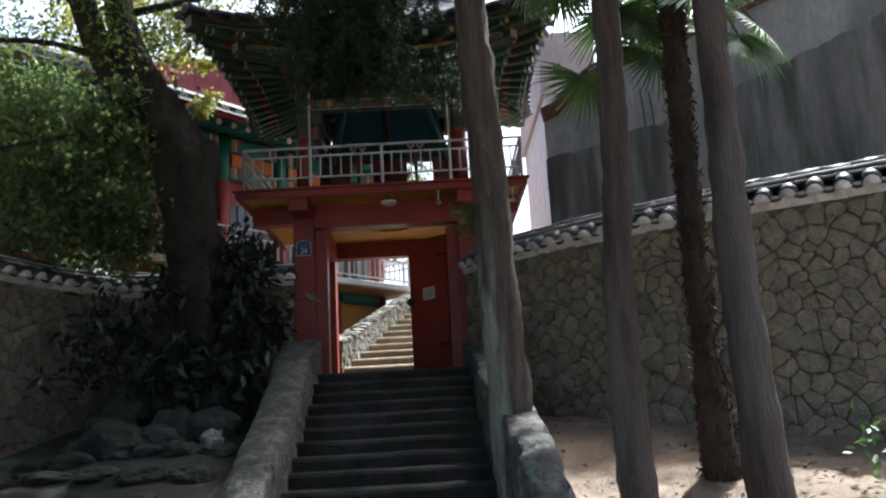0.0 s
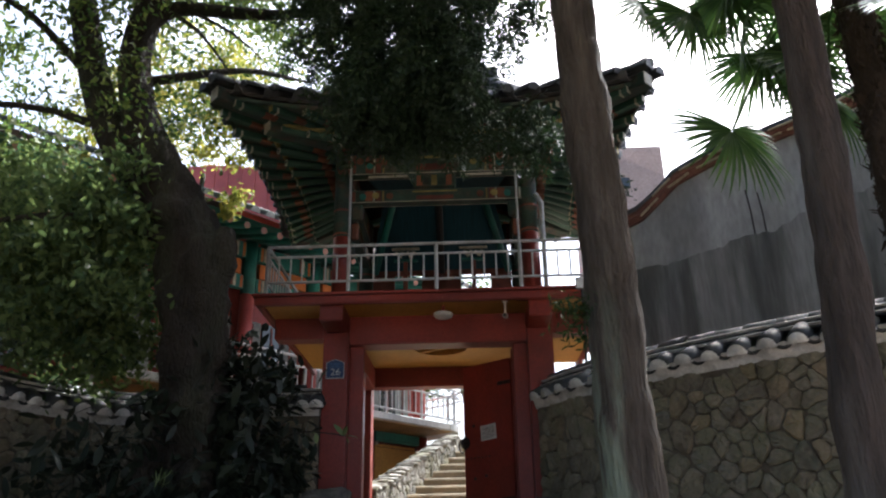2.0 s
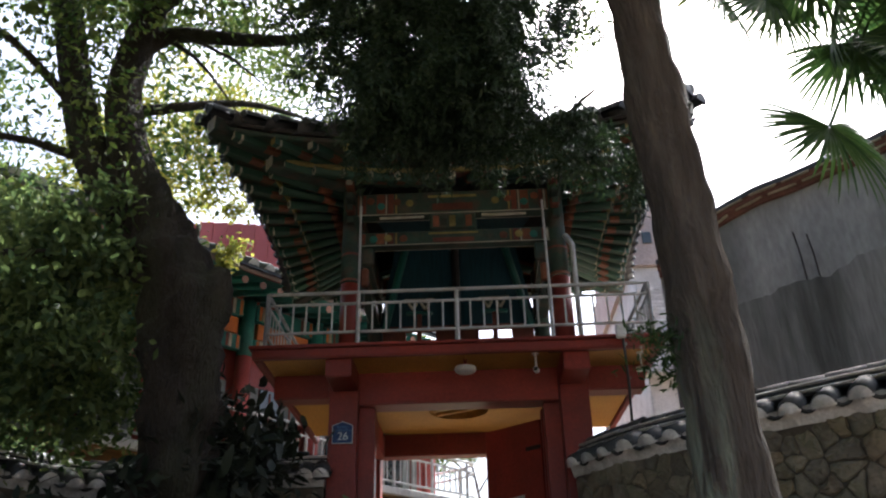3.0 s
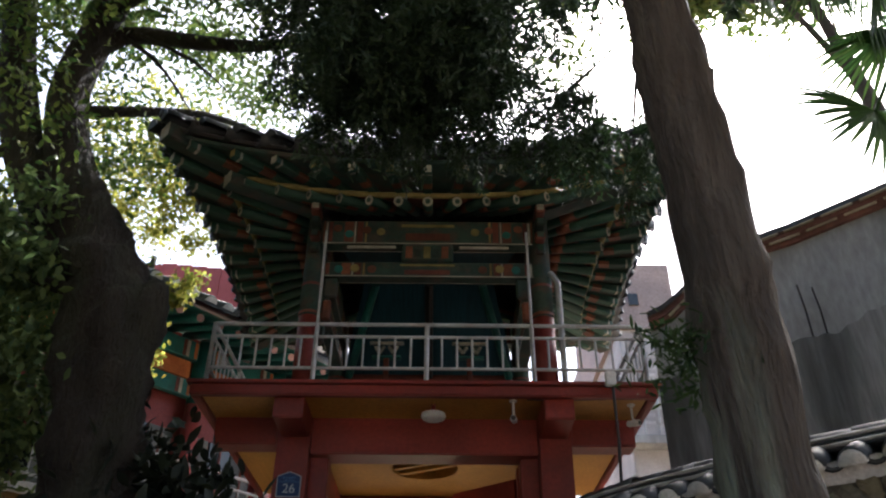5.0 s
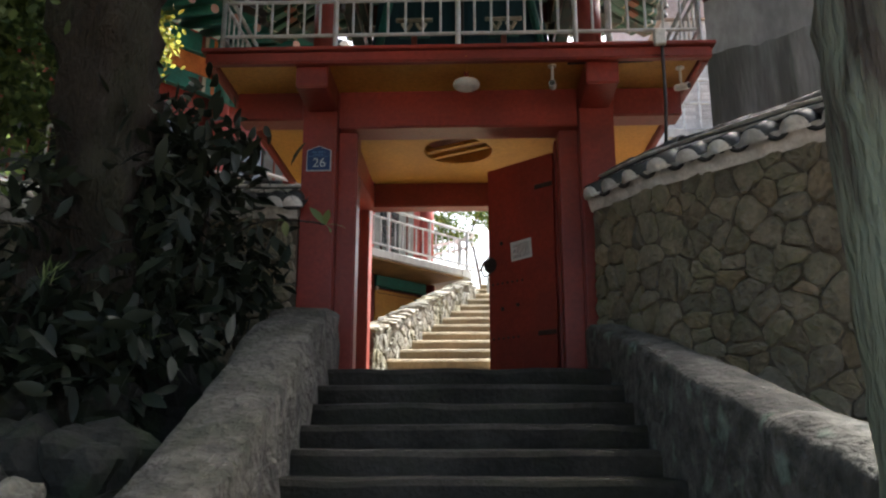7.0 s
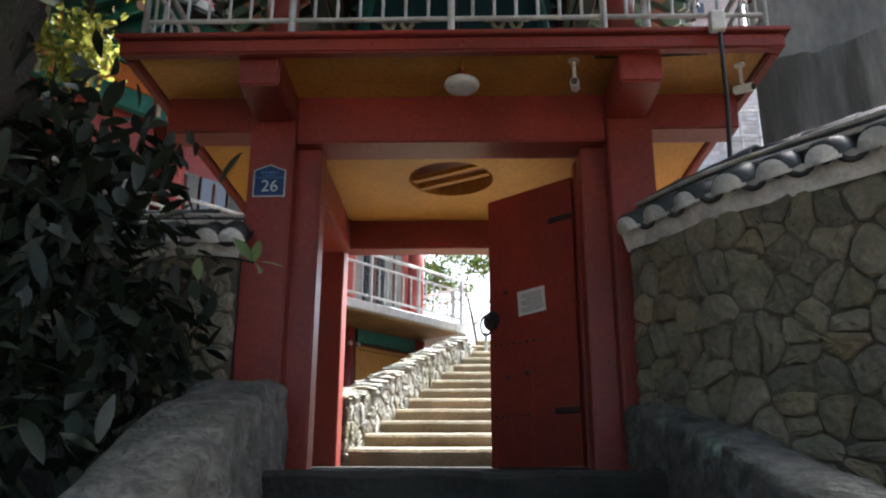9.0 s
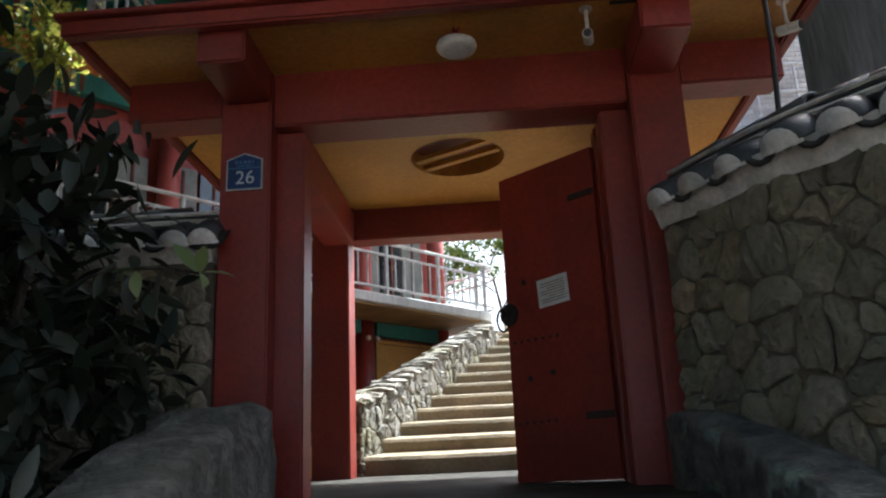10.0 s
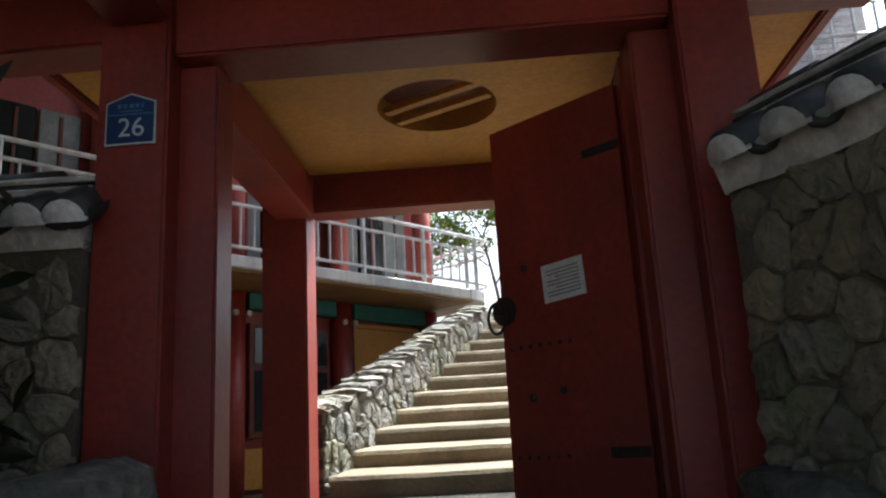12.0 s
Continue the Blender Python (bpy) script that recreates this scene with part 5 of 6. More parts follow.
# ---- house behind the grey wall ----
house = thing("brick_house", "pale brick house with a pinkish gable behind the wall", "house")
part("brick_wall", box(3.38, 4.9, 16.5, 21, 2.6, 8.7, 0.02), M_BRICK, house, "pale brick wall")
gb = bmesh.new()
gv = [gb.verts.new(p) for p in ((3.3, 16.42, 8.7), (4.4, 16.42, 8.7), (4.4, 16.42, 9.5), (3.6, 16.42, 9.95), (3.3, 16.42, 9.65), (3.3, 21, 8.7), (4.4, 21, 8.7), (4.4, 21, 9.5), (3.6, 21, 9.95), (3.3, 21, 9.65))]
gb.faces.new(gv[:5])
gb.faces.new(gv[5:][::-1])
for i in range(5):
    gb.faces.new((gv[i], gv[i + 5], gv[(i + 1) % 5 + 5], gv[(i + 1) % 5]))
part("gable", gb, M_HOUSE, house, "pinkish rendered gable")
# Hidden storey, added so that its shadow falls on the upper inner steps.
part("rear_storey", box(3.39, 4.89, 17.7, 20.95, 8.702, 10.85, 0.02), M_HOUSE, house, "unseen pinkish rear storey added to shade the inner steps")
part("window", box(3.62, 3.80, 16.38, 16.418, 9.15, 9.4, 0.01), M_GLASSDK, house, "small dark window")
for z in (7.05, 7.45):
    part("terrace_rail", tube([(3.3, 16.2, z), (4.9, 16.2, z)], 0.025, 6), M_RAIL, house, "white terrace rail")
for k in range(7):
    part("terrace_post", tube([(3.3 + 0.26 * k, 16.2, 6.6), (3.3 + 0.26 * k, 16.2, 7.45)], 0.018, 6), M_RAIL, house)
part("terrace_slab", box(3.25, 4.9, 16.15, 16.5, 6.45, 6.6, 0.01), M_CONC, house)
ME_BRICK = mesh_of(box(0, 0.215, -0.012, 0.0, 0, 0.058, 0.004), "brick", M_BRICK)
for r in range(20):
    for c in range(7):
        x = 3.39 + 0.225 * c + (0.11 if r % 2 else 0)
        if x < 4.6:
            share("brick", ME_BRICK, pose(x, 16.499, 6.9 + 0.068 * r), house)


# ---- plants ----
def leaf_mesh(centres, normals_up, length, width, rng, droop=0.0, dirs=None):
    """Folded leaf blades: numpy arrays of vertices and faces."""
    n = len(centres)
    c = np.asarray(centres, float)
    d = rng.normal(size=(n, 3)) if dirs is None else np.asarray(dirs, float) + rng.normal(size=(n, 3)) * 0.25
    d[:, 2] -= droop
    d /= np.linalg.norm(d, axis=1)[:, None]
    a = rng.normal(size=(n, 3))
    a[:, 2] += normals_up
    s = np.cross(d, a)
    s /= np.linalg.norm(s, axis=1)[:, None] + 1e-9
    up = np.cross(s, d)
    ln = (length * rng.uniform(0.6, 1.3, n))[:, None]
    wd = (width * rng.uniform(0.7, 1.25, n))[:, None]
    v = np.empty((n, 6, 3))
    v[:, 0] = c
    v[:, 1] = c + d * ln * 0.35 + s * wd * 0.5 + up * wd * 0.12
    v[:, 2] = c + d * ln * 0.75 + s * wd * 0.36 + up * wd * 0.06
    v[:, 3] = c + d * ln
    v[:, 4] = c + d * ln * 0.75 - s * wd * 0.36 + up * wd * 0.06
    v[:, 5] = c + d * ln * 0.35 - s * wd * 0.5 + up * wd * 0.12
    i = np.arange(n)[:, None] * 6
    f = np.concatenate([i + np.array([[0, 1, 2, 3]]), i + np.array([[0, 3, 4, 5]])])
    return v.reshape(-1, 3), f


def leaves(name, centres, length, width, material, parent, label, seed, up=1.0, droop=0.0, dirs=None):
    rng = np.random.default_rng(seed)
    v, f = leaf_mesh(centres, up, length, width, rng, droop, dirs)
    me = bpy.data.meshes.new(name)
    me.from_pydata(v.tolist(), [], f.tolist())
    me.materials.append(material)
    ob = new(name, me)
    ob.parent = parent
    tagged(ob, label, kind="stuff")
    return ob


def broad_leaves(name, centres, length, width, material, parent, label, seed, droop=0.3, dirs=None):
    """Curved leathery leaves with a midrib, in one mesh."""
    rng = np.random.default_rng(seed)
    n = len(centres)
    c = np.asarray(centres, float)
    d = rng.normal(size=(n, 3)) if dirs is None else np.asarray(dirs, float) + rng.normal(size=(n, 3)) * 0.12
    d[:, 2] -= droop
    d /= np.linalg.norm(d, axis=1)[:, None]
    a = rng.normal(size=(n, 3)) * 0.6
    a[:, 2] += 1.0
    side = np.cross(d, a)
    side /= np.linalg.norm(side, axis=1)[:, None] + 1e-9
    up = np.cross(side, d)
    ln = (length * rng.uniform(0.55, 1.25, n))[:, None]
    wd = (width * rng.uniform(0.7, 1.2, n))[:, None]
    bend = rng.uniform(0.08, 0.32, n)[:, None]
    rows = ((0.0, 0.03), (0.14, 0.26), (0.34, 0.46), (0.58, 0.50), (0.80, 0.33), (0.93, 0.14), (1.0, 0.01))
    v = np.empty((n, len(rows) * 3, 3))
    for k, (t, w) in enumerate(rows):
        mid = c + d * ln * t - up * ln * bend * t * t
        v[:, 3 * k] = mid + side * wd * w + up * wd * 0.10 * w * 2
        v[:, 3 * k + 1] = mid
        v[:, 3 * k + 2] = mid - side * wd * w + up * wd * 0.10 * w * 2
    quads = np.array([(3 * k + j, 3 * k + j + 1, 3 * k + j + 4, 3 * k + j + 3) for k in range(len(rows) - 1) for j in (0, 1)])
    f = (np.arange(n)[:, None, None] * len(rows) * 3 + quads[None]).reshape(-1, 4)
    me = bpy.data.meshes.new(name)
    me.from_pydata(v.reshape(-1, 3).tolist(), [], f.tolist())
    me.materials.append(material)
    me.shade_smooth()
    ob = new(name, me)
    ob.parent = parent
    return tagged(ob, label, kind="stuff")


def clumps(rng, boxes, per):
    """Leaf places in loose clumps: boxes of centre, half sizes, number of clumps, clump radius."""
    out = []
    for (cx, cy, cz), (hx, hy, hz), k, r in boxes:
        cs = np.array((cx, cy, cz)) + rng.uniform(-1, 1, (k, 3)) * np.array((hx, hy, hz))
        for c in cs:
            n = int(per * rng.uniform(0.5, 1.5))
            p = rng.normal(size=(n, 3)) * np.array((r, r, r * 0.6)) * rng.uniform(0.6, 1.2)
            out.append(c + p)
    return np.concatenate(out)


def limb(parent, pts, r0, r1, material, name="limb"):
    return part(name, trunk_mesh(pts, (r0, r1), 8, 0.01, 0.25), material, parent, "", True)


# great tree beside the west wall
big = thing("broadleaf_tree", "large old tree with a forked dark trunk", "tree")
part("trunk", trunk_mesh([(-2.15, 9.0, 1.2), (-2.25, 9.0, 2.4), (-2.30, 8.95, 3.4), (-2.34, 8.9, 4.3), (-2.45, 8.88, 5.0), (-2.72, 8.88, 5.6), (-2.95, 8.88, 6.05)], (0.34, 0.25, 0.22, 0.30, 0.33, 0.29, 0.22), 28, 0.09, 0.08, 0.10), M_BARKDK, big, "", True)
part("stub", trunk_mesh([(-2.36, 8.9, 4.35), (-2.15, 8.85, 4.85), (-2.08, 8.82, 5.05), (-2.06, 8.82, 5.16)], (0.28, 0.24, 0.19, 0.06), 16, 0.05, 0.06), M_BARKDK, big, "knotted stub of a lost limb", True)
part("root_flare", trunk_mesh([(-2.9, 8.8, 1.6), (-2.72, 8.85, 2.3), (-2.55, 8.88, 3.2), (-2.46, 8.88, 4.1)], (0.10, 0.12, 0.11, 0.08), 12, 0.05, 0.08), M_BARKDK, big, "old side stem against the trunk", True)
# This limb reaches out to the unseen leaves added overhead.
limb(big, [(-3.0, 8.8, 8.7), (-2.4, 6.0, 9.8), (-1.8, 3.0, 10.2), (-1.5, 0.0, 10.3)], 0.14, 0.04, M_BARKDK)
limb(big, [(-2.75, 8.88, 5.45), (-3.2, 8.9, 5.95), (-3.5, 8.9, 6.45), (-3.72, 8.9, 7.0), (-3.95, 8.85, 7.85), (-4.2, 8.6, 9.2)], 0.21, 0.14, M_BARKDK)
limb(big, [(-2.85, 8.88, 5.85), (-3.16, 8.88, 6.55), (-3.33, 8.9, 7.35), (-3.2, 8.85, 8.0), (-2.95, 8.7, 9.4)], 0.23, 0.13, M_BARKDK)
for pts, r in (([(-3.3, 8.88, 7.65), (-2.95, 8.9, 8.0), (-2.5, 8.9, 7.95), (-1.9, 8.9, 7.87), (-1.35, 8.85, 7.86), (-0.3, 8.7, 8.05)], 0.10), ([(-3.15, 8.8, 8.2), (-1.6, 8.2, 8.8), (0.2, 7.2, 9.2)], 0.07), ([(-3.7, 8.9, 7.0), (-4.6, 8.4, 7.8), (-6.0, 8.0, 8.1)], 0.055), ([(-3.45, 8.9, 6.4), (-4.3, 8.5, 6.5), (-5.6, 8.0, 6.2)], 0.05), ([(-3.2, 8.9, 7.0), (-2.3, 9.6, 7.6), (-1.7, 10.8, 8.2)], 0.06), ([(-2.5, 8.85, 5.0), (-3.4, 8.3, 5.1), (-4.3, 7.8, 4.8)], 0.06), ([(-3.0, 8.85, 7.95), (-2.6, 8.8, 7.6), (-2.25, 8.7, 7.1), (-1.95, 8.6, 6.6)], 0.03), ([(-2.8, 8.85, 7.95), (-2.2, 8.8, 7.55), (-1.7, 8.75, 7.0)], 0.025)):
    limb(big, pts, r, r * 0.3, M_BARKDK)
rg = np.random.default_rng(11)
pl = clumps(rg, [((-1.0, 8.3, 9.0), (2.6, 1.6, 1.4), 105, 0.27), ((-5.0, 8.3, 8.1), (2.2, 1.6, 1.9), 112, 0.29), ((-2.2, 11.2, 9.0), (1.2, 1.5, 0.9), 26, 0.24), ((-1.3, 7.6, 7.9), (1.2, 0.6, 0.4), 26, 0.22)], 170)
leaves("crown", pl, 0.085, 0.040, L_BROAD, big, "loose dark green crown with gaps of sky", 3)
pl = clumps(rg, [((-5.3, 9.2, 5.4), (1.5, 1.3, 1.2), 48, 0.30), ((-4.6, 8.6, 4.4), (1.1, 0.9, 0.6), 28, 0.27), ((-3.4, 8.2, 4.7), (0.6, 0.3, 0.7), 10, 0.2), ((-3.5, 9.3, 4.5), (0.7, 0.35, 0.75), 34, 0.22), ((-4.2, 9.4, 5.6), (0.8, 0.4, 0.7), 20, 0.24), ((-3.1, 8.5, 5.3), (0.3, 0.2, 0.4), 10, 0.14)], 170)
# Clumps out of view, added overhead and to the west to block sky light.
pl2 = clumps(rg, [((-1.5, 3.0, 10.0), (4.5, 4.5, 1.2), 160, 0.55), ((-4.5, 4.5, 9.5), (2.0, 4.0, 1.5), 70, 0.5), ((-6.2, 2.0, 8.0), (3.2, 5.0, 1.8), 70, 0.55), ((-7.5, -1.0, 6.0), (4.0, 3.0, 2.0), 40, 0.6), ((-8.5, 4.0, 6.0), (2.3, 2.8, 2.0), 40, 0.55), ((-0.8, 3.0, 8.6), (2.0, 3.5, 0.6), 60, 0.5)], 75)
leaves("overhead_shade_leaves", pl2, 0.22, 0.11, L_BROAD, big, "unseen leaves added overhead to shade the stairs", 14)
leaves("low_foliage", pl, 0.095, 0.046, L_LOW, big, "low hanging green foliage", 4)
back = thing("backlit_tree", "young tree with leaves coloured yellow-green for backlight", "tree")
part("trunk", trunk_mesh([(-4.2, 13.0, 2.0), (-4.1, 13.0, 5.0), (-3.9, 13.0, 8.0)], (0.12, 0.09, 0.04), 8, 0.01), M_BARKDK, back, "", True)
pl = clumps(rg, [((-3.7, 12.3, 9.1), (0.9, 0.8, 0.9), 40, 0.24), ((-5.2, 12.6, 8.6), (0.9, 0.8, 1.4), 35, 0.26), ((-3.5, 12.3, 8.2), (0.3, 0.3, 0.3), 6, 0.15), ((-3.75, 12.2, 6.2), (0.28, 0.2, 0.35), 9, 0.14), ((-3.15, 12.5, 7.2), (0.2, 0.15, 0.2), 3, 0.09)], 120)
leaves("crown", pl, 0.085, 0.045, L_SUNNY, back, "yellow-green leaves with sunlight in their colour", 5)

# conifer whose trunk stands by the east kerb
con = thing("conifer", "tall conifer with a lichened trunk and hanging sprays", "tree")
part("trunk", trunk_mesh([(1.31, 6.08, 0.8), (1.27, 6.06, 1.5), (1.235, 6.04, 2.6), (1.195, 6.0, 4.0), (1.14, 5.98, 5.4), (1.08, 5.98, 8.0), (1.06, 5.98, 11.0), (1.3, 6.6, 16.2)], (0.19, 0.16, 0.150, 0.147, 0.143, 0.13, 0.10, 0.06), 22, 0.03, 0.08, 0.03), M_BARKMOSS, con, "", True)
for pts, r in (([(1.10, 5.99, 6.4), (0.7, 6.4, 6.3), (0.1, 6.5, 5.8), (-0.4, 6.6, 5.3)], 0.04), ([(1.10, 5.99, 6.7), (0.5, 6.6, 6.6), (-0.3, 6.8, 6.2)], 0.05), ([(1.11, 5.99, 5.1), (1.2, 6.6, 5.2), (1.25, 7.0, 5.05)], 0.012), ([(1.17, 6.02, 3.25), (1.05, 6.07, 3.3), (0.95, 6.08, 3.25)], 0.014), ([(1.12, 5.99, 5.0), (0.85, 6.55, 5.1), (0.6, 6.8, 4.95)], 0.012), ([(1.13, 6.0, 4.35), (1.27, 5.98, 4.5), (1.33, 5.96, 4.62)], 0.04)):
    limb(con, pts, r, r * 0.25, M_BARKDK, "branch")


def sprays(rng, boxes, per):
    """Hanging conifer sprays: places and directions of short needles."""
    c, d = [], []
    for (cx, cy, cz), (hx, hy, hz), k in boxes:
        for _ in range(k):
            p = np.array((cx, cy, cz)) + rng.uniform(-1, 1, 3) * np.array((hx, hy, hz))
            g = np.array((rng.normal() * 0.5, rng.normal() * 0.5, -1.0))
            g /= np.linalg.norm(g)
            for j in range(per):
                t = rng.uniform(0, 0.42)
                c.append(p + g * t + rng.normal(size=3) * 0.03)
                side = np.cross(g, rng.normal(size=3))
                d.append(g * 0.7 + side / (np.linalg.norm(side) + 1e-9) * 0.8)
    return np.array(c), np.array(d)


c, d = sprays(rg, [((-0.05, 6.6, 5.55), (0.48, 0.4, 0.45), 290), ((0.05, 6.6, 6.6), (0.95, 0.8, 0.5), 190), ((1.25, 6.95, 5.0), (0.2, 0.3, 0.15), 9), ((0.78, 6.75, 5.08), (0.33, 0.25, 0.10), 20), ((-0.6, 6.7, 6.2), (0.35, 0.4, 0.35), 30)], 150)
leaves("hanging_foliage", c, 0.06, 0.013, L_CEDAR, con, "dark hanging conifer sprays", 6, dirs=d)
pl = clumps(rg, [((1.0, 6.08, 3.27), (0.09, 0.10, 0.12), 9, 0.06)], 45)
leaves("twig_foliage", pl, 0.055, 0.013, L_SHADE, con, "tuft of green leaves on the trunk", 7)
# Upper sprays out of view, added to shade the stairs.
c, d = sprays(rg, [((1.6, 7.9, 10.8), (2.9, 2.2, 0.9), 420), ((1.0, 5.6, 10.2), (2.6, 1.6, 0.8), 260)], 60)
# High branches for the unseen crown top, added to block the sun.
for pts in ([(1.25, 6.5, 15.4), (1.4, 9.0, 15.9), (1.5, 12.0, 16.1)], [(1.28, 6.55, 15.8), (2.6, 9.0, 16.1), (3.2, 11.5, 16.2)], [(1.28, 6.55, 15.8), (0.4, 8.8, 16.0), (0.2, 11.5, 16.2)]):
    limb(con, pts, 0.06, 0.02, M_BARKDK, "branch")
# Long boughs for the unseen foliage added over the lane to cut sky light.
limb(con, [(1.08, 5.98, 7.2), (2.6, 4.6, 7.7), (4.4, 2.8, 7.9), (5.2, 1.0, 7.9)], 0.07, 0.02, M_BARKDK, "branch")
limb(con, [(1.08, 5.98, 8.4), (1.0, 3.0, 8.9), (0.6, -0.5, 9.1), (0.4, -3.0, 9.1)], 0.07, 0.02, M_BARKDK, "branch")
leaves("shade_boughs", clumps(np.random.default_rng(63), [((4.6, 2.6, 7.9), (2.0, 3.0, 0.7), 130, 0.45), ((0.5, -2.2, 9.2), (3.5, 2.4, 0.7), 110, 0.5)], 95), 0.20, 0.10, L_CEDAR, con, "unseen dark boughs added over the lane to block light", 64)
leaves("shade_top", clumps(np.random.default_rng(61), [((2.4, 11.8, 16.3), (1.8, 3.4, 0.7), 120, 0.4)], 95), 0.20, 0.10, L_CEDAR, con, "unseen dense crown top added to block the sun", 62)
leaves("shade_sprays", c, 0.16, 0.05, L_CEDAR, con, "unseen dark upper sprays added to shade the stairs", 8, dirs=d)


# fan palms
def frond_mesh(span, n, rng, droop):
    """A fan leaf at the origin: narrow folded blades spreading along +y, drooping at the tips."""
    b = bmesh.new()
    for k in range(n):
        a = radians(-118 + 236 * k / (n - 1)) + rng.uniform(-0.03, 0.03)
        l = span * rng.uniform(0.82, 1.05) * (1 - 0.18 * abs(a) / 2.1)
        d = Vector((math.sin(a), math.cos(a), 0))
        s = Vector((d.y, -d.x, 0))
        rows = []
        for t, w in ((0.02, 0.006), (0.3, 0.016), (0.6, 0.014), (0.85, 0.007), (1.0, 0.001)):
            p = d * l * t + Vector((0, 0, -droop * l * t ** 2.4 + 0.05 * math.cos(a) * t))
            rows.append((b.verts.new(p + s * w), b.verts.new(p + Vector((0, 0, -0.010 * (1 - t)))), b.verts.new(p - s * w)))
        for r0, r1 in zip(rows, rows[1:]):
            b.faces.new((r0[0], r0[1], r1[1], r1[0]))
            b.faces.new((r0[1], r0[2], r1[2], r1[1]))
    return b


def palm(name, label, pts, radii, fronds, fibre, seed, hubs=()):
    t = thing(name, label, "palm tree", group="palms beside the stairs")
    part("trunk", trunk_mesh(pts, radii, 16, 0.018, 0.1), M_FIBRE if fibre else M_BARK, t, "", True)
    rng = random.Random(seed)
    if fibre:
        nrg = np.random.default_rng(seed)
        path = smooth_path(pts, 0.05)
        c, dd = [], []
        for i, p in enumerate(path):
            r = float(np.interp(i / len(path), np.linspace(0, 1, len(radii)), radii))
            for _ in range(22):
                a = nrg.uniform(0, 2 * math.pi)
                c.append((p.x + r * 0.95 * math.cos(a), p.y + r * 0.95 * math.sin(a), p.z))
                dd.append((0.35 * math.cos(a), 0.35 * math.sin(a), nrg.choice((-0.9, 0.8))))
        leaves("fibre_sheath", c, 0.075, 0.020, M_FIBRE, t, "shaggy dark brown palm fibre", seed, dirs=dd)
    top = Vector(pts[-1])
    for hub, aim, span in hubs:
        fr = part("frond", frond_mesh(span, 38, rng, 0.2), L_PALM, t, "green fan frond")
        h = Vector(hub)
        q = Vector(aim).normalized().to_track_quat("Y", "Z")
        fr.matrix_basis = Matrix.Translation(h) @ q.to_matrix().to_4x4() @ pose(0, 0, 0, 0, rng.uniform(-15, 15), 0)
        mid = top.lerp(h, 0.6) + Vector((0, 0, 0.18))
        part("stalk", tube([top, mid, h], 0.010, 6), L_PALM, fr, "green leaf stalk").matrix_basis = fr.matrix_basis.inverted()
    for (az, el, stalk, span, droop) in fronds:
        d = Vector((math.sin(radians(az)) * math.cos(radians(el)), math.cos(radians(az)) * math.cos(radians(el)), math.sin(radians(el))))
        tip = top + d * stalk - Vector((0, 0, 0.10 * stalk))
        mid = top + d * stalk * 0.55 + Vector((0, 0, 0.03))
        fr = part("frond", frond_mesh(span, 34, rng, droop), L_PALM, t, "green fan frond")
        q = (tip - mid).normalized().to_track_quat("Y", "Z")
        fr.matrix_basis = Matrix.Translation(tip) @ q.to_matrix().to_4x4() @ pose(0, 0, 0, -28 + rng.uniform(-12, 12), rng.uniform(-25, 25), 0)
        part("stalk", tube([top, mid, tip], 0.011, 6), L_PALM, fr, "green leaf stalk").matrix_basis = fr.matrix_basis.inverted()
    return t


rp = random.Random(9)
ring = [(a + rp.uniform(-10, 10), rp.uniform(-35, 55), rp.uniform(0.55, 0.8), rp.uniform(0.5, 0.62), rp.uniform(0.25, 0.6)) for a in range(0, 360, 24)]
palm("shaggy_palm", "fan palm with a dark shaggy fibrous trunk", [(2.86, 5.70, 0.8), (2.83, 5.68, 1.5), (2.84, 5.70, 3.0), (2.90, 5.75, 4.6), (2.95, 5.8, 5.7)], (0.17, 0.10, 0.095, 0.10, 0.12), ring, True, 21, [((2.18, 6.22, 4.62), (0.08, -0.25, -1.0), 0.62), ((2.50, 6.30, 5.28), (-0.12, -0.2, -1.0), 0.62), ((1.98, 6.10, 5.50), (0.10, -0.2, -1.0), 0.62), ((1.64, 6.05, 5.56), (0.15, -0.2, -1.0), 0.60), ((2.24, 6.05, 5.62), (-0.1, -0.25, -1.0), 0.6), ((2.7, 6.1, 5.1), (0.2, -0.35, -0.9), 0.5), ((2.85, 6.2, 4.8), (0.15, -0.3, -0.9), 0.62), ((3.5, 5.8, 4.75), (0.3, -0.35, -0.9), 0.65), ((3.0, 5.2, 4.9), (0.1, -0.6, -0.6), 0.55), ((3.8, 6.1, 5.0), (0.4, -0.4, -0.9), 0.65)])
palm("grey_palm", "fan palm with a smooth grey-brown trunk", [(2.02, 4.94, 0.7), (1.99, 4.92, 1.5), (2.01, 4.92, 2.4), (2.08, 4.93, 3.4), (2.13, 4.95, 4.6), (2.15, 5.0, 6.8)], (0.14, 0.112, 0.105, 0.10, 0.10), [(a, e, 0.7, 0.58, 0.4) for a, e in ((10, 20), (60, 0), (120, 30), (200, 10), (250, 40), (310, -5), (340, 50))], False, 22)
palm("stout_palm", "fan palm with a grey weathered trunk", [(2.66, 4.22, 0.5), (2.61, 4.2, 1.5), (2.61, 4.2, 2.6), (2.66, 4.25, 4.2), (2.70, 4.3, 5.6)], (0.16, 0.118, 0.11, 0.10, 0.10), [(a, e, 0.7, 0.6, 0.45) for a, e in ((0, 10), (40, -25), (75, 10), (110, -10), (160, 20), (220, 0), (270, 30), (320, -5))], False, 23)

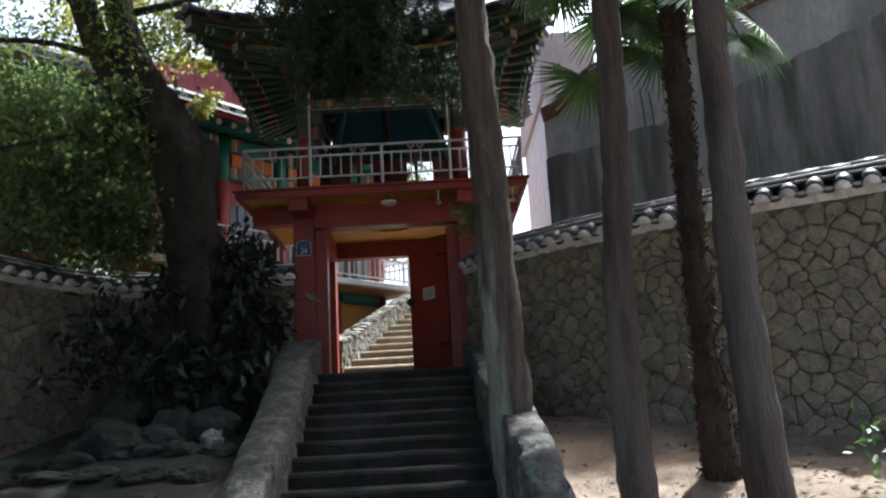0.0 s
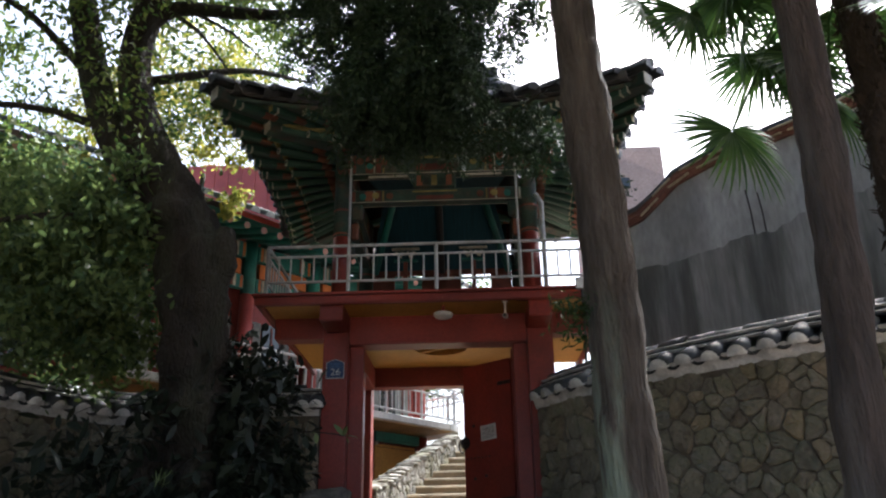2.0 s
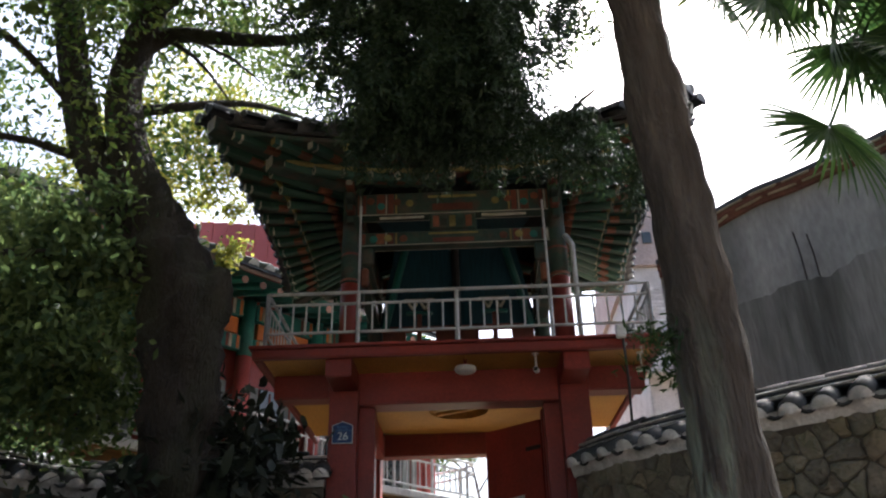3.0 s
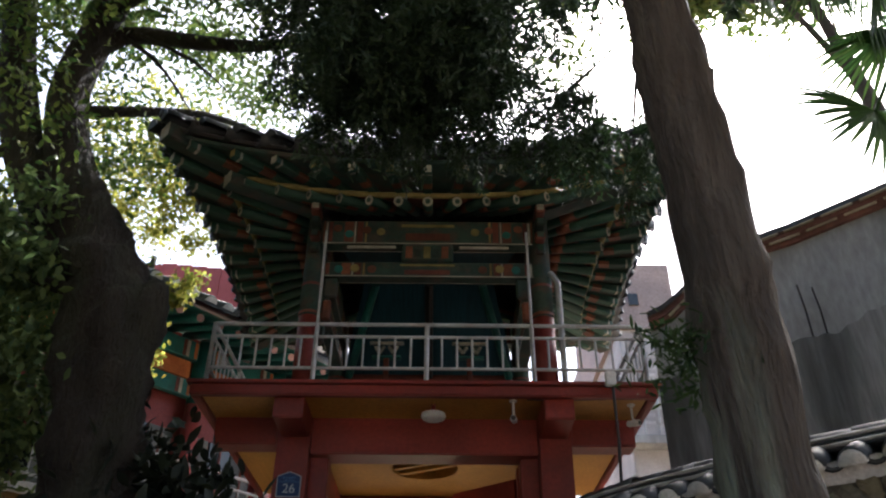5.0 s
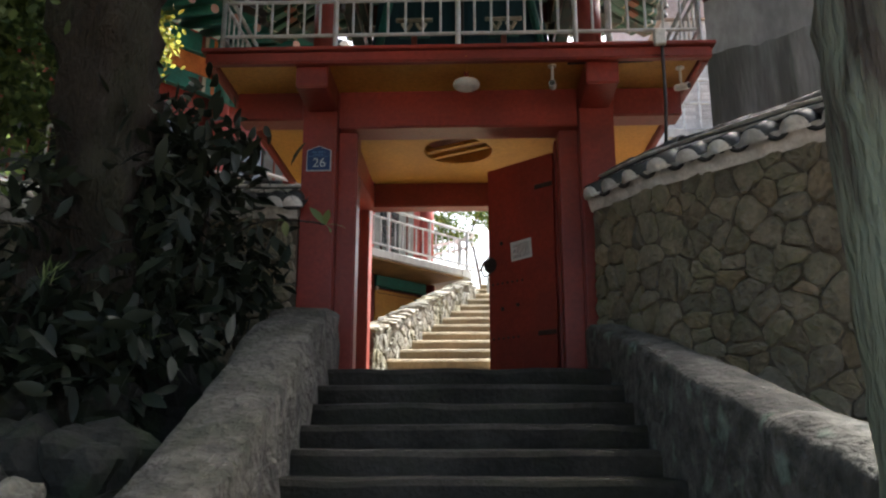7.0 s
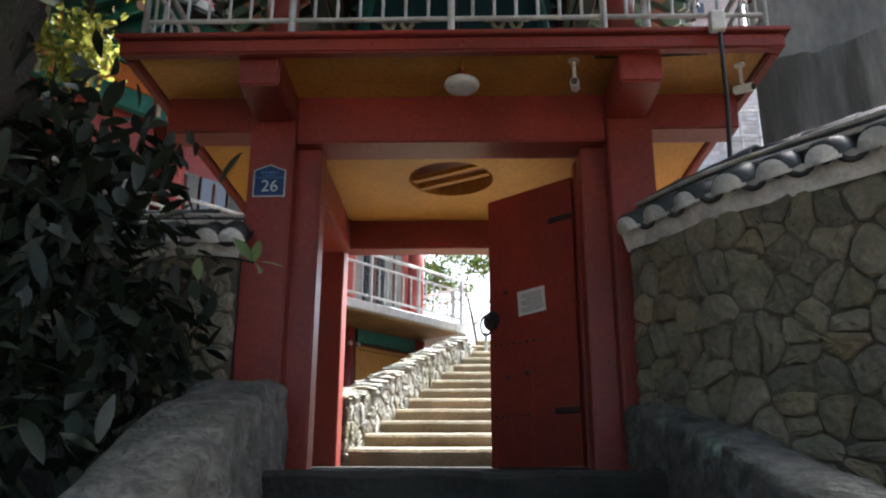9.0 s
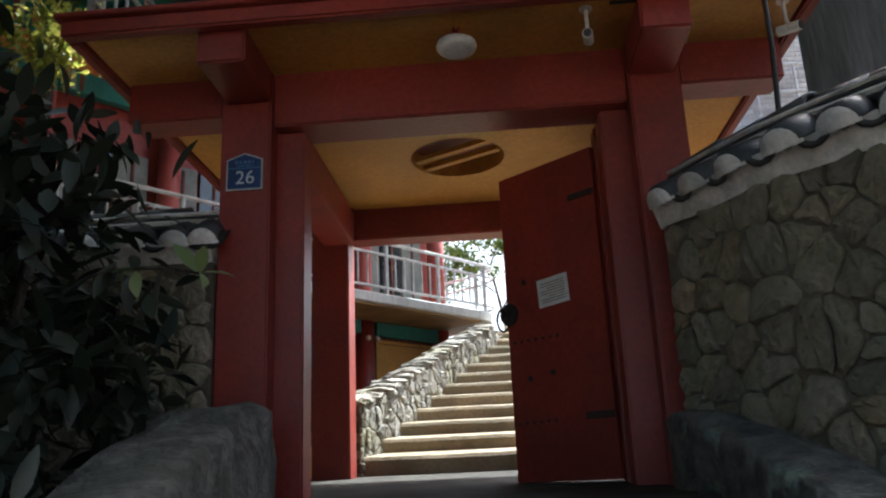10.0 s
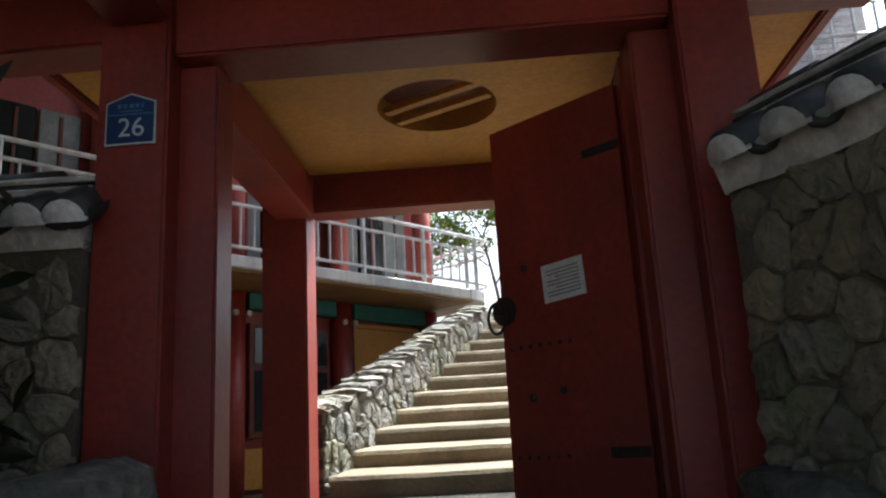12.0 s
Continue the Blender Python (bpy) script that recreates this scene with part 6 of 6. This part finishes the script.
# shrub and rockery in front of the west wall
shrub = thing("broadleaf_shrub", "dark evergreen shrub on the rockery by the gate", "shrub")
for pts in ([(-2.1, 9.3, 1.6), (-2.05, 9.25, 3.0), (-1.95, 9.2, 3.8)], [(-2.2, 9.3, 1.6), (-2.35, 9.15, 2.9), (-2.4, 9.1, 3.6)], [(-2.0, 9.4, 1.6), (-1.8, 9.35, 2.8), (-1.7, 9.3, 3.3)]):
    limb(shrub, pts, 0.04, 0.012, M_BARKDK, "stem")
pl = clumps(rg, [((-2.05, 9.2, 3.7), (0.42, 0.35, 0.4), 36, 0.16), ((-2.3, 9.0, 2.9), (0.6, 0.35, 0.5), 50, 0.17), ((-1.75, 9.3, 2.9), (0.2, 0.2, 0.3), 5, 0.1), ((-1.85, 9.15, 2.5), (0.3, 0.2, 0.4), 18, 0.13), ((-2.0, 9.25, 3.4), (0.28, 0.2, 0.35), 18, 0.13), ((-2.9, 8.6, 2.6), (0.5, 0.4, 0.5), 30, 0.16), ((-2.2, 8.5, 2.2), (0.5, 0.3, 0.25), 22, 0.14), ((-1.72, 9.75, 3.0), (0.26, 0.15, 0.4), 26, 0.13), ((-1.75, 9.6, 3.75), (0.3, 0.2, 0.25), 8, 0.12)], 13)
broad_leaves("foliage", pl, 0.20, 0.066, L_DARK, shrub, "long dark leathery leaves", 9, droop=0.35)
part("sprig", tube(smooth_path([(-1.75, 9.3, 2.9), (-1.35, 9.1, 3.12), (-1.0, 8.95, 3.10), (-0.82, 8.9, 3.06)], 0.1), 0.006, 6), M_BARKDK, shrub, "thin stem reaching over the kerb wall")
broad_leaves("young_leaves", [(-0.82, 8.9, 3.06)] * 4 + [(-1.1, 9.0, 3.11)] * 2, 0.13, 0.050, L_GRASSY, shrub, "pale green young leaves", 10, dirs=[(0.3, -0.2, 0.9), (0.9, 0.0, 0.35), (-0.5, -0.3, 0.8), (0.5, -0.5, 0.1), (0.2, -0.4, -0.8), (-0.3, -0.5, 0.6)])
for x, y, z in ((-2.3, 8.4, 2.6), (-1.9, 8.9, 2.3), (-2.6, 9.0, 3.0), (-1.5, 9.8, 2.9)):
    t = thing("strap_plant", "pale strap-leaved plant growing on the rockery", "plant")
    p = np.tile(np.array((x, y, z)), (14, 1)) + rg.normal(size=(14, 3)) * 0.03
    leaves("foliage", p, 0.14, 0.014, L_GRASSY, t, "narrow arching leaves", int(x * -100), dirs=np.column_stack([rg.normal(size=14), rg.normal(size=14), np.abs(rg.normal(size=14)) + 0.6]))


def rock(x, y, z, sx, sy, sz, seed, material=None, name="rock", label="dark mossy rock in the rockery"):
    b = bmesh.new()
    bmesh.ops.create_icosphere(b, subdivisions=3, radius=1)
    o = Vector((seed * 3.1, seed * 1.7, seed))
    for v in b.verts:
        p = v.co.copy()
        k = 1 + 0.35 * noise.noise(p * 1.3 + o) + 0.16 * noise.noise(p * 3.1 + o) + 0.05 * noise.noise(p * 8 + o)
        v.co = Vector((p.x * sx, p.y * sy, p.z * sz)) * k
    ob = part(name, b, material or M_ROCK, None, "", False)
    ob.matrix_basis = pose(x, y, z, 0, 0, seed * 37)
    return tagged(ob, label, "rock", group="rocks of the rockery")


rk = random.Random(4)
for i in range(26):
    y = rk.uniform(7.6, 9.9)
    x = rk.uniform(-3.1, -1.75)
    q = rk.uniform(0.12, 0.30)
    rock(x, y, side_height(y) + q * 0.3 + (0.3 if y > 8.6 else 0.05), q, q * rk.uniform(0.7, 1.1), q * rk.uniform(0.6, 1.2), i + 1)
for i in range(4):
    rock(-2.75 + 0.3 * i, 9.35 + 0.1 * (i % 2), 1.9 + 0.15 * (i % 3), 0.36, 0.3, 0.5, 50 + i)
for row, y in enumerate((3.9, 4.7, 5.6, 6.5, 7.4)):
    x = -1.35
    while x > -4.2:
        q = rk.uniform(0.14, 0.26)
        rock(x - q, y + rk.uniform(-0.08, 0.08), ground_height(x - q, y) + 0.06, q, 0.16, rk.uniform(0.07, 0.12), 80 + row * 20 + int(-x * 4), label="flat dark stone edging the terraced bank")
        x -= q * 1.9
rock(-1.45, 6.8, 1.5, 0.12, 0.1, 0.09, 70, M_STONE_PALE, label="pale stone on the bank")

# unseen tall tree, added beyond the grey wall to shade the head of the stairs
tall = thing("shade_tree", "unseen tall tree added beyond the grey wall for shade", "tree")
part("trunk", trunk_mesh([(9.8, 16.0, 0.0), (9.7, 16.0, 6.0), (9.4, 15.9, 12.0), (8.6, 15.8, 17.0), (8.2, 15.8, 18.5)], (0.4, 0.3, 0.24, 0.16, 0.08), 12, 0.03), M_BARKDK, tall, "", True)
for pts in ([(9.0, 15.85, 14.5), (7.8, 15.6, 16.6), (6.4, 15.4, 18.0)], [(8.6, 15.8, 17.0), (7.6, 16.8, 18.0), (6.4, 17.4, 18.6)], [(8.6, 15.8, 17.0), (7.6, 14.6, 18.0), (6.8, 14.0, 18.6)]):
    limb(tall, pts, 0.09, 0.03, M_BARKDK)
pl = clumps(np.random.default_rng(77), [((7.6, 16.2, 18.9), (2.2, 1.6, 0.8), 130, 0.4)], 90)
leaves("crown", pl, 0.20, 0.10, L_BROAD, tall, "spreading green crown", 78)

# seedling at the east bank
sd2 = thing("seedling", "bright green seedling on the earth bank", "plant")
p = np.tile(np.array((3.75, 4.9, 1.25)), (60, 1)) + rg.normal(size=(60, 3)) * np.array((0.16, 0.14, 0.16))
leaves("foliage", p, 0.10, 0.032, L_PALM, sd2, "bright green leaves", 31)

# tree beyond the hall, seen through the gate
far = thing("far_tree", "thin-leaved tree behind the hall against the sky", "tree")
part("trunk", trunk_mesh([(0.6, 23.5, 4.0), (0.3, 23.5, 5.8), (0.1, 23.5, 6.8)], (0.05, 0.035, 0.025), 8, 0.01), M_BARK, far, "", True)
for pts in ([(0.1, 23.5, 6.8), (-0.5, 23.4, 8.0), (-0.9, 23.3, 9.3)], [(0.1, 23.5, 6.8), (0.6, 23.6, 8.2), (0.9, 23.6, 9.4)], [(0.3, 23.5, 5.8), (1.0, 23.4, 6.9), (1.7, 23.3, 7.8)], [(0.2, 23.5, 6.2), (-0.6, 23.4, 6.9), (-1.0, 23.3, 7.8)]):
    limb(far, pts, 0.02, 0.008, M_BARK)
pl = clumps(rg, [((0.2, 23.5, 8.6), (1.5, 0.8, 1.2), 75, 0.22), ((0.9, 23.5, 7.6), (0.7, 0.6, 0.7), 20, 0.2), ((-0.5, 23.5, 7.1), (0.7, 0.4, 0.5), 30, 0.16), ((-0.7, 23.5, 6.4), (0.4, 0.3, 0.4), 10, 0.12)], 60)
leaves("crown", pl, 0.10, 0.05, L_BROAD, far, "sparse leaves", 12)

# dry leaves on the bank
ll = thing("fallen_leaves", "dry brown leaves on the earth bank", "leaf litter", kind="stuff")
pts2 = []
for _ in range(900):
    x, y = rg.uniform(1.65, 4.2), rg.uniform(3.0, 8.5)
    pts2.append((x, y, ground_height(x, y) + 0.012))
leaves("litter", pts2, 0.07, 0.03, mat("dry leaf", (0.24, 0.15, 0.08), 0.8, (0.14, 0.085, 0.045), 9, 40, 0.1, rand=0), ll, "dry brown leaves", 13, up=6.0, dirs=np.column_stack([rg.normal(size=900), rg.normal(size=900), rg.normal(size=900) * 0.15]))

# ---- masonry, stone by stone ----
rubble_wall("wall_east", "rubble wall of brown and grey field stones", LINE_E, low_e, lambda s: base_e(s) - 0.03, 0.45, 0.165, M_STONE, 3, proud=0.028)
rubble_wall("wall_west", "shaded rubble wall of dark field stones", LINE_W, low_w, lambda s: base_w(s) - 0.03, 0.45, 0.165, M_STONE, 8, from_end=True, proud=0.028)
par = rubble_wall("parapet", "pale rubble parapet climbing beside the inner steps", LINE_P, par_low, par_top, 0.32, 0.15, M_STONE_PALE, 5, proud=0.022)

rc = random.Random(17)
sp = 0.05
while sp < line_len(LINE_P) - 0.1:
    p, d = line_at(LINE_P, sp)
    n = Vector((d.y, -d.x, 0))
    w = rc.uniform(0.07, 0.13)
    b = bmesh.new()
    bmesh.ops.create_icosphere(b, subdivisions=2, radius=1)
    o = Vector((sp * 7, sp * 3, 1))
    for v in b.verts:
        v.co = Vector((v.co.x * w, v.co.y * 0.19, v.co.z * 0.04)) * (1 + 0.45 * noise.noise(v.co * 1.6 + o))
    b.transform(Matrix.Translation((p.x - n.x * 0.14, p.y - n.y * 0.14, par_top(sp) + 0.015)) @ Matrix((d, n, Vector((0, 0, 1)))).transposed().to_4x4())
    part("cap_stone", b, M_STONE_PALE, par, "", False)
    sp += w * 1.75
